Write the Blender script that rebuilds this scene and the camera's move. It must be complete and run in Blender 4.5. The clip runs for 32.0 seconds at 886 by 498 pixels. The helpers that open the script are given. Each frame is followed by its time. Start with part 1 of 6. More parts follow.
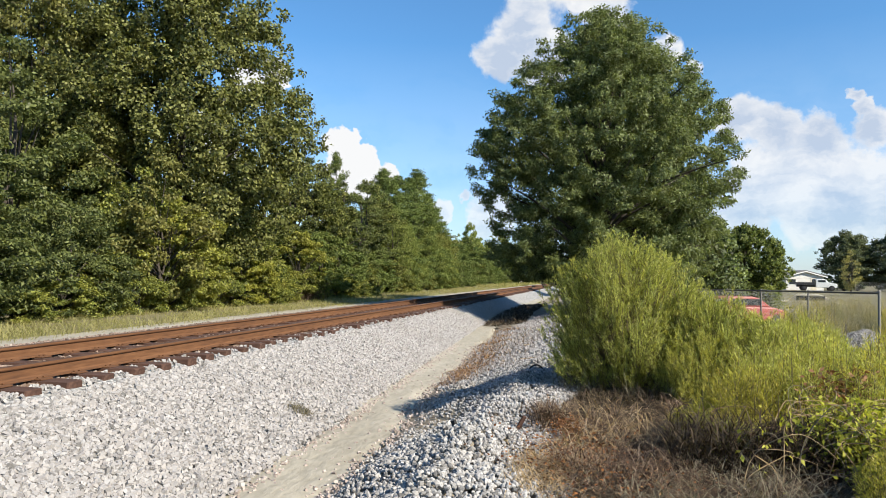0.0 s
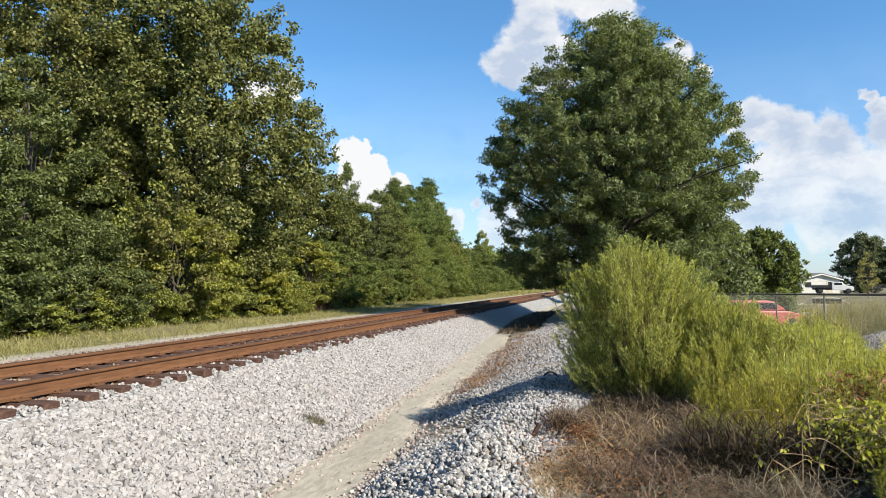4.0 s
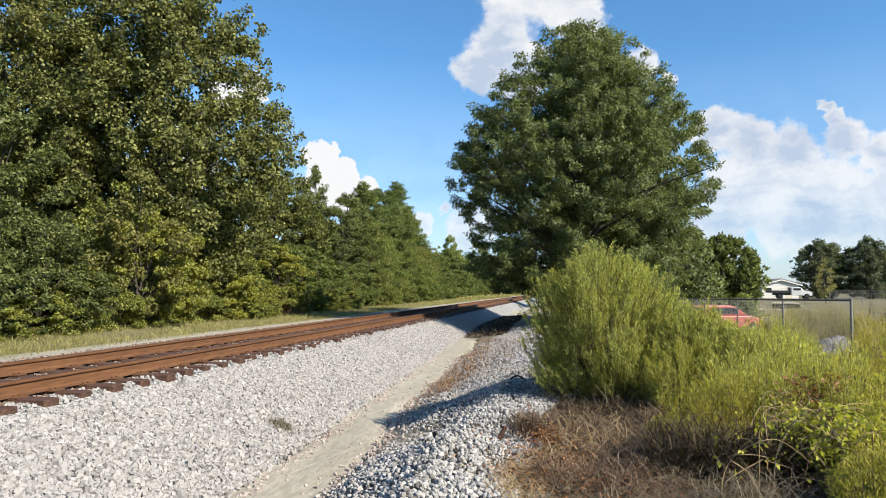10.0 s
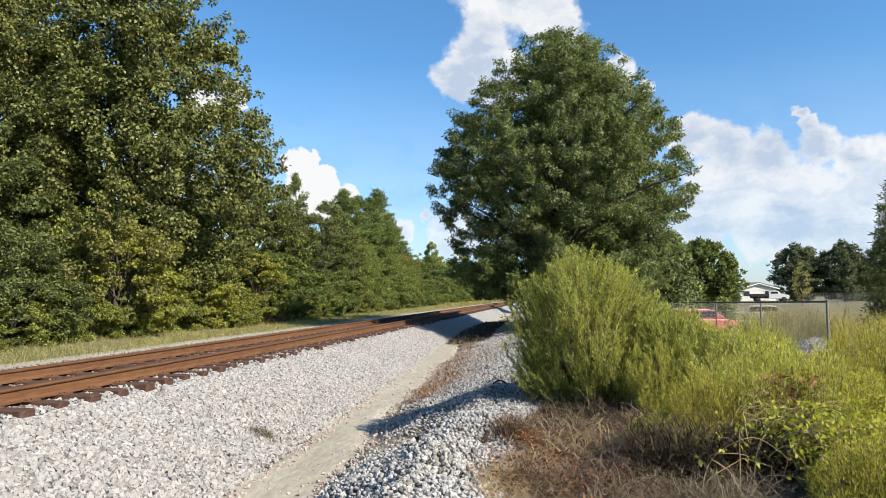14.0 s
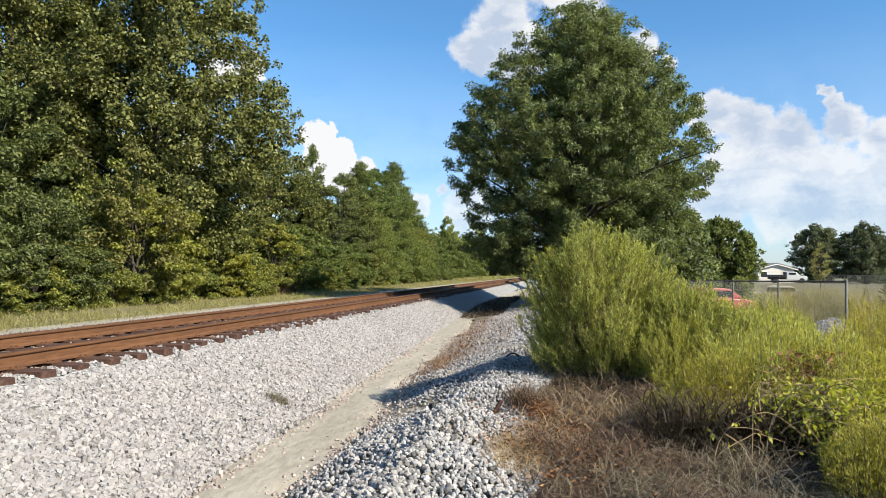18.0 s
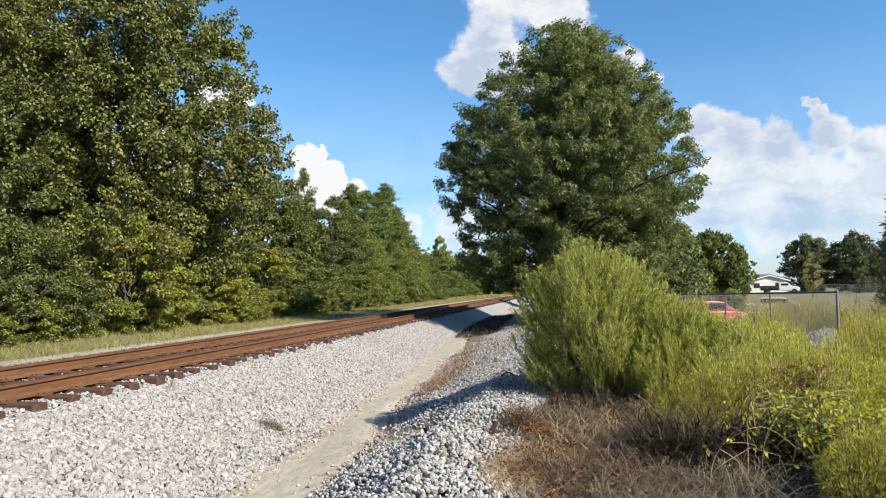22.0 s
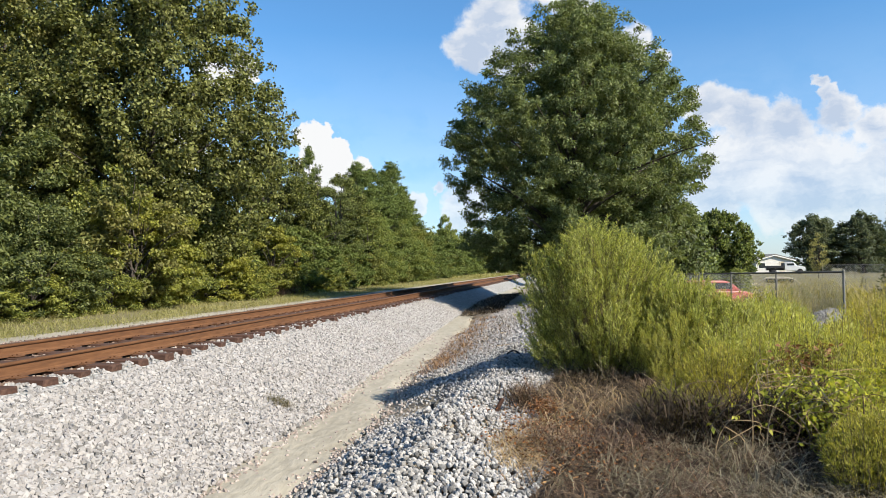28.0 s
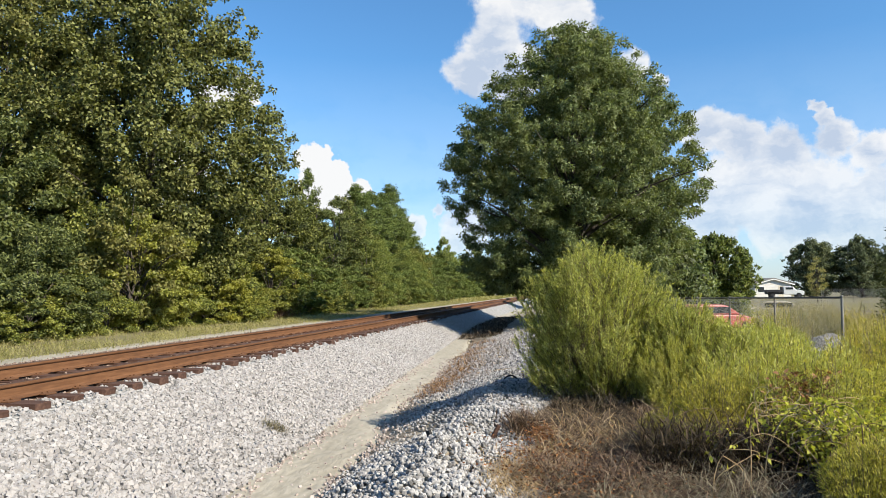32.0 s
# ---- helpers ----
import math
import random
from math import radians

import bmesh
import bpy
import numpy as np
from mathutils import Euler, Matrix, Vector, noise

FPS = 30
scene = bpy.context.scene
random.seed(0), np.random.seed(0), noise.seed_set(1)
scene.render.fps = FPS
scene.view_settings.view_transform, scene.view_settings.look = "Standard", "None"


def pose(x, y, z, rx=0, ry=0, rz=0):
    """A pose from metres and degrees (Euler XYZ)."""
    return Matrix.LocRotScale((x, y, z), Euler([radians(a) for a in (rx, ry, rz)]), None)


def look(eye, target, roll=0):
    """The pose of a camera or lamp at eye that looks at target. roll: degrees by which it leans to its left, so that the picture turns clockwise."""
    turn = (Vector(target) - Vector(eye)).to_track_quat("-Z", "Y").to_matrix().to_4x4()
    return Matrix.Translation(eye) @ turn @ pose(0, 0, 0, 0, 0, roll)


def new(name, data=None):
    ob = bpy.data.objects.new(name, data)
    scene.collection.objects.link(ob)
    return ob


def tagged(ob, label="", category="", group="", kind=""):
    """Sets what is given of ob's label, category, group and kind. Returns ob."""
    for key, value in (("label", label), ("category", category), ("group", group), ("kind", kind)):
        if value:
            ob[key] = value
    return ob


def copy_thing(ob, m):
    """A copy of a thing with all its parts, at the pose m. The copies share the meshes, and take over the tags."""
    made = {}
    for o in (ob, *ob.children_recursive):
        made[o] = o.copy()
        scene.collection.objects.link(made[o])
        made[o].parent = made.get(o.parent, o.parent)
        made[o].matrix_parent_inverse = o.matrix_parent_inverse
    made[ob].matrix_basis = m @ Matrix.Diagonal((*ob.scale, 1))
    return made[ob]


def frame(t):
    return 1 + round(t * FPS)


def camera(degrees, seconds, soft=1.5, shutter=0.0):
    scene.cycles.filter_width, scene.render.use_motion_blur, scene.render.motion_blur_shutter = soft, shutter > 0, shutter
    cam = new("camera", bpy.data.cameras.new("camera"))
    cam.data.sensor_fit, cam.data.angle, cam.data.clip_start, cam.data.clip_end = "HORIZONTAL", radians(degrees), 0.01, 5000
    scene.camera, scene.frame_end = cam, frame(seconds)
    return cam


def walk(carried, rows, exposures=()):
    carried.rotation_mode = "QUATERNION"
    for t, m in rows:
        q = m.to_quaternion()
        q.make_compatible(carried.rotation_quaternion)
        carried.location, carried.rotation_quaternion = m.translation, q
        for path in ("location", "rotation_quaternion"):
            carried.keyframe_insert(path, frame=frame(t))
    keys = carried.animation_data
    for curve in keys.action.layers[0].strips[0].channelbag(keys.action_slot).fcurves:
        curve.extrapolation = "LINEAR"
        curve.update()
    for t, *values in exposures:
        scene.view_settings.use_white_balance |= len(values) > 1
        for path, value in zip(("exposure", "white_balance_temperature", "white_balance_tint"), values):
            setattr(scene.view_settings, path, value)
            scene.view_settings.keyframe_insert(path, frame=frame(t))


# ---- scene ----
cam = camera(65, 32.0, soft=0.9)
PATH = [
    (0, pose(-0.012, 0.051, 1.581, 92.208, -1.119, 11.951)),
    (0.5, pose(-0.022, 0.068, 1.584, 92.122, -0.818, 11.767)),
    (1, pose(0.001, 0.042, 1.577, 92.391, -0.723, 12.676)),
    (1.5, pose(0.007, 0.037, 1.578, 92.665, -0.334, 12.796)),
    (2, pose(0.004, 0.043, 1.584, 92.932, -0.176, 12.863)),
    (2.5, pose(0.000, 0.006, 1.578, 93.099, -0.433, 12.872)),
    (3, pose(-0.008, 0.017, 1.575, 92.919, -0.579, 12.730)),
    (3.5, pose(-0.012, 0.037, 1.578, 92.815, -0.474, 12.842)),
    (5.5, pose(-0.005, 0.017, 1.570, 93.255, 0.346, 13.048)),
    (6, pose(-0.001, 0.010, 1.568, 93.217, 0.137, 13.142)),
    (6.5, pose(0.002, -0.011, 1.573, 92.967, -0.168, 12.883)),
    (7, pose(0.005, -0.011, 1.576, 93.128, -0.379, 12.401)),
    (7.5, pose(0.002, -0.028, 1.580, 93.556, -0.261, 11.487)),
    (8, pose(-0.001, -0.016, 1.590, 94.163, -0.165, 10.668)),
    (8.5, pose(-0.001, -0.010, 1.586, 94.499, -0.224, 10.402)),
    (9, pose(0.006, -0.031, 1.574, 94.227, 0.624, 10.288)),
    (9.5, pose(0.006, 0.049, 1.574, 93.311, -0.238, 9.941)),
    (10, pose(0.003, 0.000, 1.578, 93.249, -0.456, 10.354)),
    (10.5, pose(-0.006, -0.006, 1.569, 92.951, -1.159, 10.051)),
    (11, pose(-0.012, -0.008, 1.571, 92.884, -0.646, 10.071)),
    (11.5, pose(-0.016, 0.010, 1.571, 92.821, -0.257, 9.580)),
    (12, pose(-0.017, 0.035, 1.570, 93.470, -0.006, 9.590)),
    (12.5, pose(-0.014, 0.013, 1.566, 94.305, 0.134, 9.493)),
    (13, pose(-0.002, -0.011, 1.563, 94.530, -0.023, 8.893)),
    (13.5, pose(-0.002, 0.001, 1.556, 94.047, 0.161, 8.802)),
    (15.5, pose(0.014, -0.025, 1.547, 93.498, -0.476, 9.335)),
    (16, pose(0.006, 0.013, 1.528, 92.874, -0.814, 9.582)),
    (16.5, pose(0.006, -0.027, 1.518, 92.091, -0.846, 9.986)),
    (17, pose(0.004, -0.009, 1.516, 91.628, -0.660, 9.988)),
    (17.5, pose(-0.003, 0.003, 1.513, 91.762, -0.908, 10.085)),
    (18, pose(-0.005, -0.001, 1.512, 91.743, -0.978, 10.071)),
    (18.5, pose(-0.004, 0.016, 1.514, 91.968, -0.947, 10.216)),
    (19, pose(0.004, 0.001, 1.512, 91.741, -0.592, 10.655)),
    (19.5, pose(0.000, 0.008, 1.513, 91.702, -0.721, 10.844)),
    (20, pose(-0.002, 0.005, 1.517, 91.938, -0.519, 11.199)),
    (20.5, pose(0.005, -0.007, 1.530, 92.656, 0.274, 11.189)),
    (21, pose(0.009, -0.052, 1.537, 93.304, 0.696, 10.752)),
    (21.5, pose(0.016, -0.026, 1.535, 93.262, 0.524, 9.731)),
    (22, pose(0.017, -0.011, 1.532, 93.356, 0.512, 9.560)),
    (22.5, pose(0.008, -0.007, 1.531, 92.960, 0.385, 9.991)),
    (23, pose(0.008, -0.017, 1.531, 93.259, 0.012, 10.109)),
    (23.5, pose(0.007, -0.012, 1.529, 93.218, 0.101, 10.065)),
    (24, pose(-0.000, -0.012, 1.533, 93.170, -0.025, 10.322)),
    (24.5, pose(-0.008, -0.002, 1.529, 93.150, -0.272, 10.611)),
    (25, pose(-0.008, -0.028, 1.525, 92.824, -0.402, 10.441)),
    (25.5, pose(-0.012, 0.003, 1.526, 92.271, -0.267, 10.057)),
    (27.5, pose(-0.009, -0.004, 1.526, 91.539, -0.259, 10.286)),
    (28, pose(-0.002, -0.027, 1.527, 91.602, 0.283, 9.955)),
    (28.5, pose(-0.001, 0.024, 1.533, 91.570, 0.024, 9.648)),
    (29, pose(-0.008, 0.041, 1.537, 91.983, -0.008, 10.659)),
    (29.5, pose(-0.012, -0.102, 1.551, 93.025, -1.885, 10.013)),
    (30, pose(0.008, -0.091, 1.549, 93.481, -1.486, 9.205)),
    (30.5, pose(0.004, 0.016, 1.543, 93.805, -0.480, 9.251)),
    (31, pose(0.014, -0.025, 1.544, 93.811, -0.044, 9.428)),
    (31.5, pose(0.021, -0.027, 1.549, 93.547, 0.530, 9.479)),
    (32, pose(0.017, -0.010, 1.551, 93.432, 0.021, 9.849)),
]
walk(cam, PATH)

# ---- light ----
SUN_ELEVATION = 37.0
SUN_AZIMUTH = 116.0          # degrees clockwise from +y: the sun stands over +x
scene.view_settings.exposure = 0.97

# clouds: azimuth and elevation of each billow and its radius, in degrees
WHITE_CLOUDS = [(-20.4, 10.75, 1.4), (-19.0, 9.4, 1.45), (-19.9, 8.2, 2.0), (-16.8, 8.1, 1.15), (-18.0, 7.6, 1.6), (-28.0, 14.7, 1.5), (-25.9, 15.8, 1.2), (-31.4, 9.3, 2.8)]
SOFT_CLOUDS = [
    (-2.9, 25.4, 5.0), (-0.3, 22.7, 2.7), (-5.2, 22.0, 2.2), (-5.7, 19.3, 2.8), (-7.6, 17.6, 1.9), (-4.1, 17.5, 2.5),
    (0.8, 20.9, 2.0), (5.6, 17.3, 1.6), (8.0, 16.2, 0.7), (-12.4, 5.4, 1.3), (-10.3, 6.4, 0.6), (-8.1, 4.9, 2.3), (11.0, 12.0, 2.0),
    (13.4, 11.2, 2.0), (16.2, 10.2, 2.2), (19.9, 11.0, 1.5), (18.7, 13.3, 0.55), (19.2, 12.4, 0.7), (22.0, 9.6, 1.8), (13.1, 7.5, 3.4),
    (17.7, 6.0, 4.5), (21.9, 4.6, 5.1), (11.0, 4.1, 3.0), (25.8, 7.0, 4.3)]


def link_math(nt, op, a, b=None, c=None, clamp=False):
    n = nt.nodes.new("ShaderNodeMath")
    n.operation, n.use_clamp = op, clamp
    for slot, v in enumerate((a, b, c)):
        if v is None:
            continue
        if isinstance(v, (int, float)):
            n.inputs[slot].default_value = v
        else:
            nt.links.new(v, n.inputs[slot])
    return n.outputs[0]


def make_world():
    w = bpy.data.worlds.new("sky")
    w.use_nodes = True
    scene.world = w
    nt = w.node_tree
    nt.nodes.clear()
    out = nt.nodes.new("ShaderNodeOutputWorld")
    sky = nt.nodes.new("ShaderNodeTexSky")
    sky.sky_type, sky.sun_disc = "NISHITA", False
    sky.sun_elevation, sky.sun_rotation = radians(SUN_ELEVATION), radians(SUN_AZIMUTH)
    sky.air_density, sky.dust_density, sky.ozone_density = 1.0, 0.6, 2.0
    tc = nt.nodes.new("ShaderNodeTexCoord")
    # billowed edge: the direction is shifted by two scales of noise
    shift = None
    for scale, amount, detail in ((14.0, 0.035, 5.0), (60.0, 0.016, 4.0), (150.0, 0.006, 3.0)):
        ns = nt.nodes.new("ShaderNodeTexNoise")
        ns.inputs["Scale"].default_value, ns.inputs["Detail"].default_value = scale, detail
        nt.links.new(tc.outputs["Generated"], ns.inputs["Vector"])
        sub = nt.nodes.new("ShaderNodeVectorMath")
        sub.operation = "SUBTRACT"
        nt.links.new(ns.outputs["Color"], sub.inputs[0])
        sub.inputs[1].default_value = (0.5, 0.5, 0.5)
        sc = nt.nodes.new("ShaderNodeVectorMath")
        sc.operation = "SCALE"
        nt.links.new(sub.outputs[0], sc.inputs[0])
        sc.inputs["Scale"].default_value = amount
        add = nt.nodes.new("ShaderNodeVectorMath")
        nt.links.new(sc.outputs[0], add.inputs[0])
        nt.links.new(shift if shift else tc.outputs["Generated"], add.inputs[1])
        shift = add.outputs[0]
    rag = nt.nodes.new("ShaderNodeTexNoise")
    rag.inputs["Scale"].default_value, rag.inputs["Detail"].default_value, rag.inputs["Roughness"].default_value = 26.0, 9.0, 0.62
    nt.links.new(tc.outputs["Generated"], rag.inputs["Vector"])
    ragged = link_math(nt, "SUBTRACT", rag.outputs["Fac"], 0.5)
    sep = nt.nodes.new("ShaderNodeSeparateXYZ")
    nt.links.new(tc.outputs["Generated"], sep.inputs[0])

    def bank(circles, join, fray):
        field = None
        for az, el, r in circles:
            a, e = radians(az), radians(el)
            d = nt.nodes.new("ShaderNodeVectorMath")
            d.operation = "DISTANCE"
            nt.links.new(shift, d.inputs[0])
            d.inputs[1].default_value = (math.sin(a) * math.cos(e), math.cos(a) * math.cos(e), math.sin(e))
            v = link_math(nt, "MULTIPLY_ADD", d.outputs["Value"], -1.0 / radians(r), 1.0)
            field = v if field is None else link_math(nt, "SMOOTH_MAX", field, v, join)
        return link_math(nt, "MULTIPLY_ADD", ragged, fray, field)

    def mapped(value, lo, hi, to_lo, to_hi, smooth=False):
        n = nt.nodes.new("ShaderNodeMapRange")
        if smooth:
            n.interpolation_type = "SMOOTHSTEP"
        nt.links.new(value, n.inputs["Value"])
        for slot, v in (("From Min", lo), ("From Max", hi), ("To Min", to_lo), ("To Max", to_hi)):
            if isinstance(v, (int, float)):
                n.inputs[slot].default_value = v
            else:
                nt.links.new(v, n.inputs[slot])
        return n.outputs[0]

    white, soft = bank(WHITE_CLOUDS, 0.06, 1.0), bank(SOFT_CLOUDS, 0.25, 1.0)
    # low clouds are veiled by the air before them
    veil = mapped(sep.outputs["Z"], 0.06, 0.19, 0.70, 0.95)
    white_cover = mapped(white, -0.02, 0.12, 0.0, 0.98, True)
    cover = link_math(nt, "MAXIMUM", white_cover, mapped(soft, -0.08, 0.30, 0.0, veil, True))
    # thin haze low over the land
    haze = mapped(sep.outputs["Z"], 0.0, 0.32, 0.36, 0.0)
    fac = link_math(nt, "MAXIMUM", cover, haze)
    # relief of the billows: the noise against itself a little way towards the sun, and long grey undersides
    tones = []
    for off in ((0.0, 0.0, 0.0), (0.022, 0.0, 0.016)):
        mv = nt.nodes.new("ShaderNodeVectorMath")
        nt.links.new(shift, mv.inputs[0])
        mv.inputs[1].default_value = off
        ns = nt.nodes.new("ShaderNodeTexNoise")
        ns.inputs["Scale"].default_value, ns.inputs["Detail"].default_value = 13.0, 6.0
        nt.links.new(mv.outputs[0], ns.inputs["Vector"])
        tones.append(ns.outputs["Fac"])
    relief = link_math(nt, "SUBTRACT", tones[1], tones[0])
    long_tone = noise_value(nt, 9.0, 5, 0.6, shift, (1.0, 1.0, 3.2))
    grey = link_math(nt, "MULTIPLY_ADD", relief, 1.3, mapped(soft, 0.05, 0.75, 0.08, 0.50))
    grey = link_math(nt, "ADD", grey, mapped(long_tone, 0.38, 0.66, -0.22, 0.34))
    grey = link_math(nt, "MULTIPLY", grey, link_math(nt, "SUBTRACT", 1.0, white_cover))
    ramp = nt.nodes.new("ShaderNodeValToRGB")
    ramp.color_ramp.elements[0].position, ramp.color_ramp.elements[0].color = 0.06, (1.0, 1.0, 1.0, 1)
    ramp.color_ramp.elements[1].position, ramp.color_ramp.elements[1].color = 0.74, (0.58, 0.67, 0.82, 1)
    nt.links.new(grey, ramp.inputs[0])
    bg = nt.nodes.new("ShaderNodeBackground")
    tint = nt.nodes.new("ShaderNodeMix")
    tint.data_type, tint.blend_type = "RGBA", "MULTIPLY"
    tint.inputs["Factor"].default_value = 1.0
    nt.links.new(sky.outputs[0], tint.inputs[6])
    # the blue pales towards the land
    pale = nt.nodes.new("ShaderNodeMapRange")
    nt.links.new(sep.outputs["Z"], pale.inputs["Value"])
    pale.inputs["From Min"].default_value, pale.inputs["From Max"].default_value = 0.0, 0.25
    hue = nt.nodes.new("ShaderNodeMix")
    hue.data_type = "RGBA"
    nt.links.new(pale.outputs[0], hue.inputs["Factor"])
    hue.inputs[6].default_value, hue.inputs[7].default_value = (0.66, 0.89, 1.20, 1), (0.58, 0.965, 1.20, 1)
    nt.links.new(hue.outputs[2], tint.inputs[7])
    nt.links.new(tint.outputs[2], bg.inputs["Color"])
    bg.inputs["Strength"].default_value = SKY_STRENGTH
    cl = nt.nodes.new("ShaderNodeBackground")
    nt.links.new(ramp.outputs[0], cl.inputs["Color"])
    cl.inputs["Strength"].default_value = 0.49
    mix = nt.nodes.new("ShaderNodeMixShader")
    nt.links.new(fac, mix.inputs[0])
    nt.links.new(bg.outputs[0], mix.inputs[1])
    nt.links.new(cl.outputs[0], mix.inputs[2])
    nt.links.new(mix.outputs[0], out.inputs["Surface"])


SKY_STRENGTH = 0.0834
sun = new("sun", bpy.data.lights.new("sun", "SUN"))
sun.data.energy, sun.data.angle, sun.data.color = 5.3, radians(0.55), (1.0, 0.90, 0.74)
_a, _e = radians(SUN_AZIMUTH), radians(SUN_ELEVATION)
sun.matrix_world = look((60 * math.sin(_a) * math.cos(_e), 60 * math.cos(_a) * math.cos(_e), 60 * math.sin(_e)), (0, 0, 0))


# ---- materials ----
def ramp_node(nt, value, stops):
    r = nt.nodes.new("ShaderNodeValToRGB")
    el = r.color_ramp.elements
    while len(el) < len(stops):
        el.new(0.5)
    for e, (p, c) in zip(el, stops):
        e.position, e.color = p, (*c, 1)
    nt.links.new(value, r.inputs[0])
    return r.outputs[0]


def mix_color(nt, fac, a, b, blend="MIX"):
    m = nt.nodes.new("ShaderNodeMix")
    m.data_type, m.blend_type = "RGBA", blend
    for slot, v in ((0, fac), (6, a), (7, b)):
        if isinstance(v, (int, float)):
            m.inputs[slot].default_value = v
        elif isinstance(v, tuple):
            m.inputs[slot].default_value = (*v, 1)
        else:
            nt.links.new(v, m.inputs[slot])
    return m.outputs[2]


def noise_value(nt, scale, detail=4.0, rough=0.55, vec=None, stretch=None, what="Fac"):
    if vec is None:
        vec = nt.nodes.new("ShaderNodeTexCoord").outputs["Object"]
    if stretch:
        mp = nt.nodes.new("ShaderNodeMapping")
        mp.inputs["Scale"].default_value = stretch
        nt.links.new(vec, mp.inputs[0])
        vec = mp.outputs[0]
    n = nt.nodes.new("ShaderNodeTexNoise")
    n.inputs["Scale"].default_value, n.inputs["Detail"].default_value, n.inputs["Roughness"].default_value = scale, detail, rough
    nt.links.new(vec, n.inputs["Vector"])
    return n.outputs[what]


def bump(nt, height, strength, distance):
    b = nt.nodes.new("ShaderNodeBump")
    b.inputs["Strength"].default_value, b.inputs["Distance"].default_value = strength, distance
    nt.links.new(height, b.inputs["Height"])
    return b.outputs[0]


def base(name, rough=0.8, metal=0.0, spec=0.5):
    m = bpy.data.materials.new(name)
    m.use_nodes = True
    nt = m.node_tree
    p = nt.nodes["Principled BSDF"]
    p.inputs["Roughness"].default_value, p.inputs["Metallic"].default_value = rough, metal
    p.inputs["Specular IOR Level"].default_value = spec
    return m, nt, p


def grainy(name, stops, scale, fine, rough=0.85, metal=0.0, strength=0.4, distance=0.01, stretch=None, spec=0.4):
    """A surface with colour at two scales and a fine relief."""
    m, nt, p = base(name, rough, metal, spec)
    big, small = noise_value(nt, scale, 5, stretch=stretch), noise_value(nt, fine, 5, stretch=stretch)
    v = link_math(nt, "MULTIPLY_ADD", small, 0.55, link_math(nt, "MULTIPLY", big, 0.45))
    nt.links.new(ramp_node(nt, v, stops), p.inputs["Base Color"])
    nt.links.new(bump(nt, small, strength, distance), p.inputs["Normal"])
    return m


def leafy(name, stops, patch, translucent=0.28, rough=0.55, patch_scale=0.5, spec=0.16):
    """Leaves: each one of its own tone, drifting over the plant in patches."""
    m, nt, p = base(name, rough, 0.0, spec)
    geo = nt.nodes.new("ShaderNodeNewGeometry")
    tone = ramp_node(nt, geo.outputs["Random Per Island"], stops)
    info = nt.nodes.new("ShaderNodeObjectInfo")
    n = link_math(nt, "SUBTRACT", noise_value(nt, patch_scale, 3), 0.62)
    n = link_math(nt, "MULTIPLY_ADD", info.outputs["Random"], 0.45, n)
    f = link_math(nt, "MULTIPLY", n, 2.4, clamp=True)
    col = mix_color(nt, f, tone, patch, "MIX")
    col = mix_color(nt, 0.65, tone, col)
    nt.links.new(col, p.inputs["Base Color"])
    tr = nt.nodes.new("ShaderNodeBsdfTranslucent")
    nt.links.new(mix_color(nt, 1.0, col, (1.7, 1.7, 0.8), "MULTIPLY"), tr.inputs["Color"])
    mx = nt.nodes.new("ShaderNodeMixShader")
    mx.inputs[0].default_value = translucent
    out = nt.nodes["Material Output"]
    nt.links.new(p.outputs[0], mx.inputs[1])
    nt.links.new(tr.outputs[0], mx.inputs[2])
    nt.links.new(mx.outputs[0], out.inputs["Surface"])
    return m


def plain(name, color, rough=0.5, metal=0.0, vary=0.12, scale=6.0):
    m, nt, p = base(name, rough, metal)
    dark = tuple(c * (1 - vary) for c in color)
    nt.links.new(ramp_node(nt, noise_value(nt, scale, 5), [(0.35, dark), (0.65, color)]), p.inputs["Base Color"])
    return m


def stone_material(name, stops, stain):
    m, nt, p = base(name, 0.85, 0.0, 0.3)
    geo, info = nt.nodes.new("ShaderNodeNewGeometry"), nt.nodes.new("ShaderNodeObjectInfo")
    r = link_math(nt, "FRACT", link_math(nt, "ADD", geo.outputs["Random Per Island"], info.outputs["Random"]))
    tone = ramp_node(nt, r, stops)
    fine = noise_value(nt, 55, 4, vec=geo.outputs["Position"])
    tone = mix_color(nt, link_math(nt, "MULTIPLY", fine, 0.35), tone, (0.27, 0.262, 0.255))
    drift = noise_value(nt, 0.7, 4, vec=geo.outputs["Position"])
    f = link_math(nt, "MULTIPLY", link_math(nt, "SUBTRACT", drift, 0.5), 2.2, clamp=True)
    nt.links.new(mix_color(nt, f, tone, stain, "MULTIPLY"), p.inputs["Base Color"])
    nt.links.new(bump(nt, fine, 0.5, 0.006), p.inputs["Normal"])
    return m


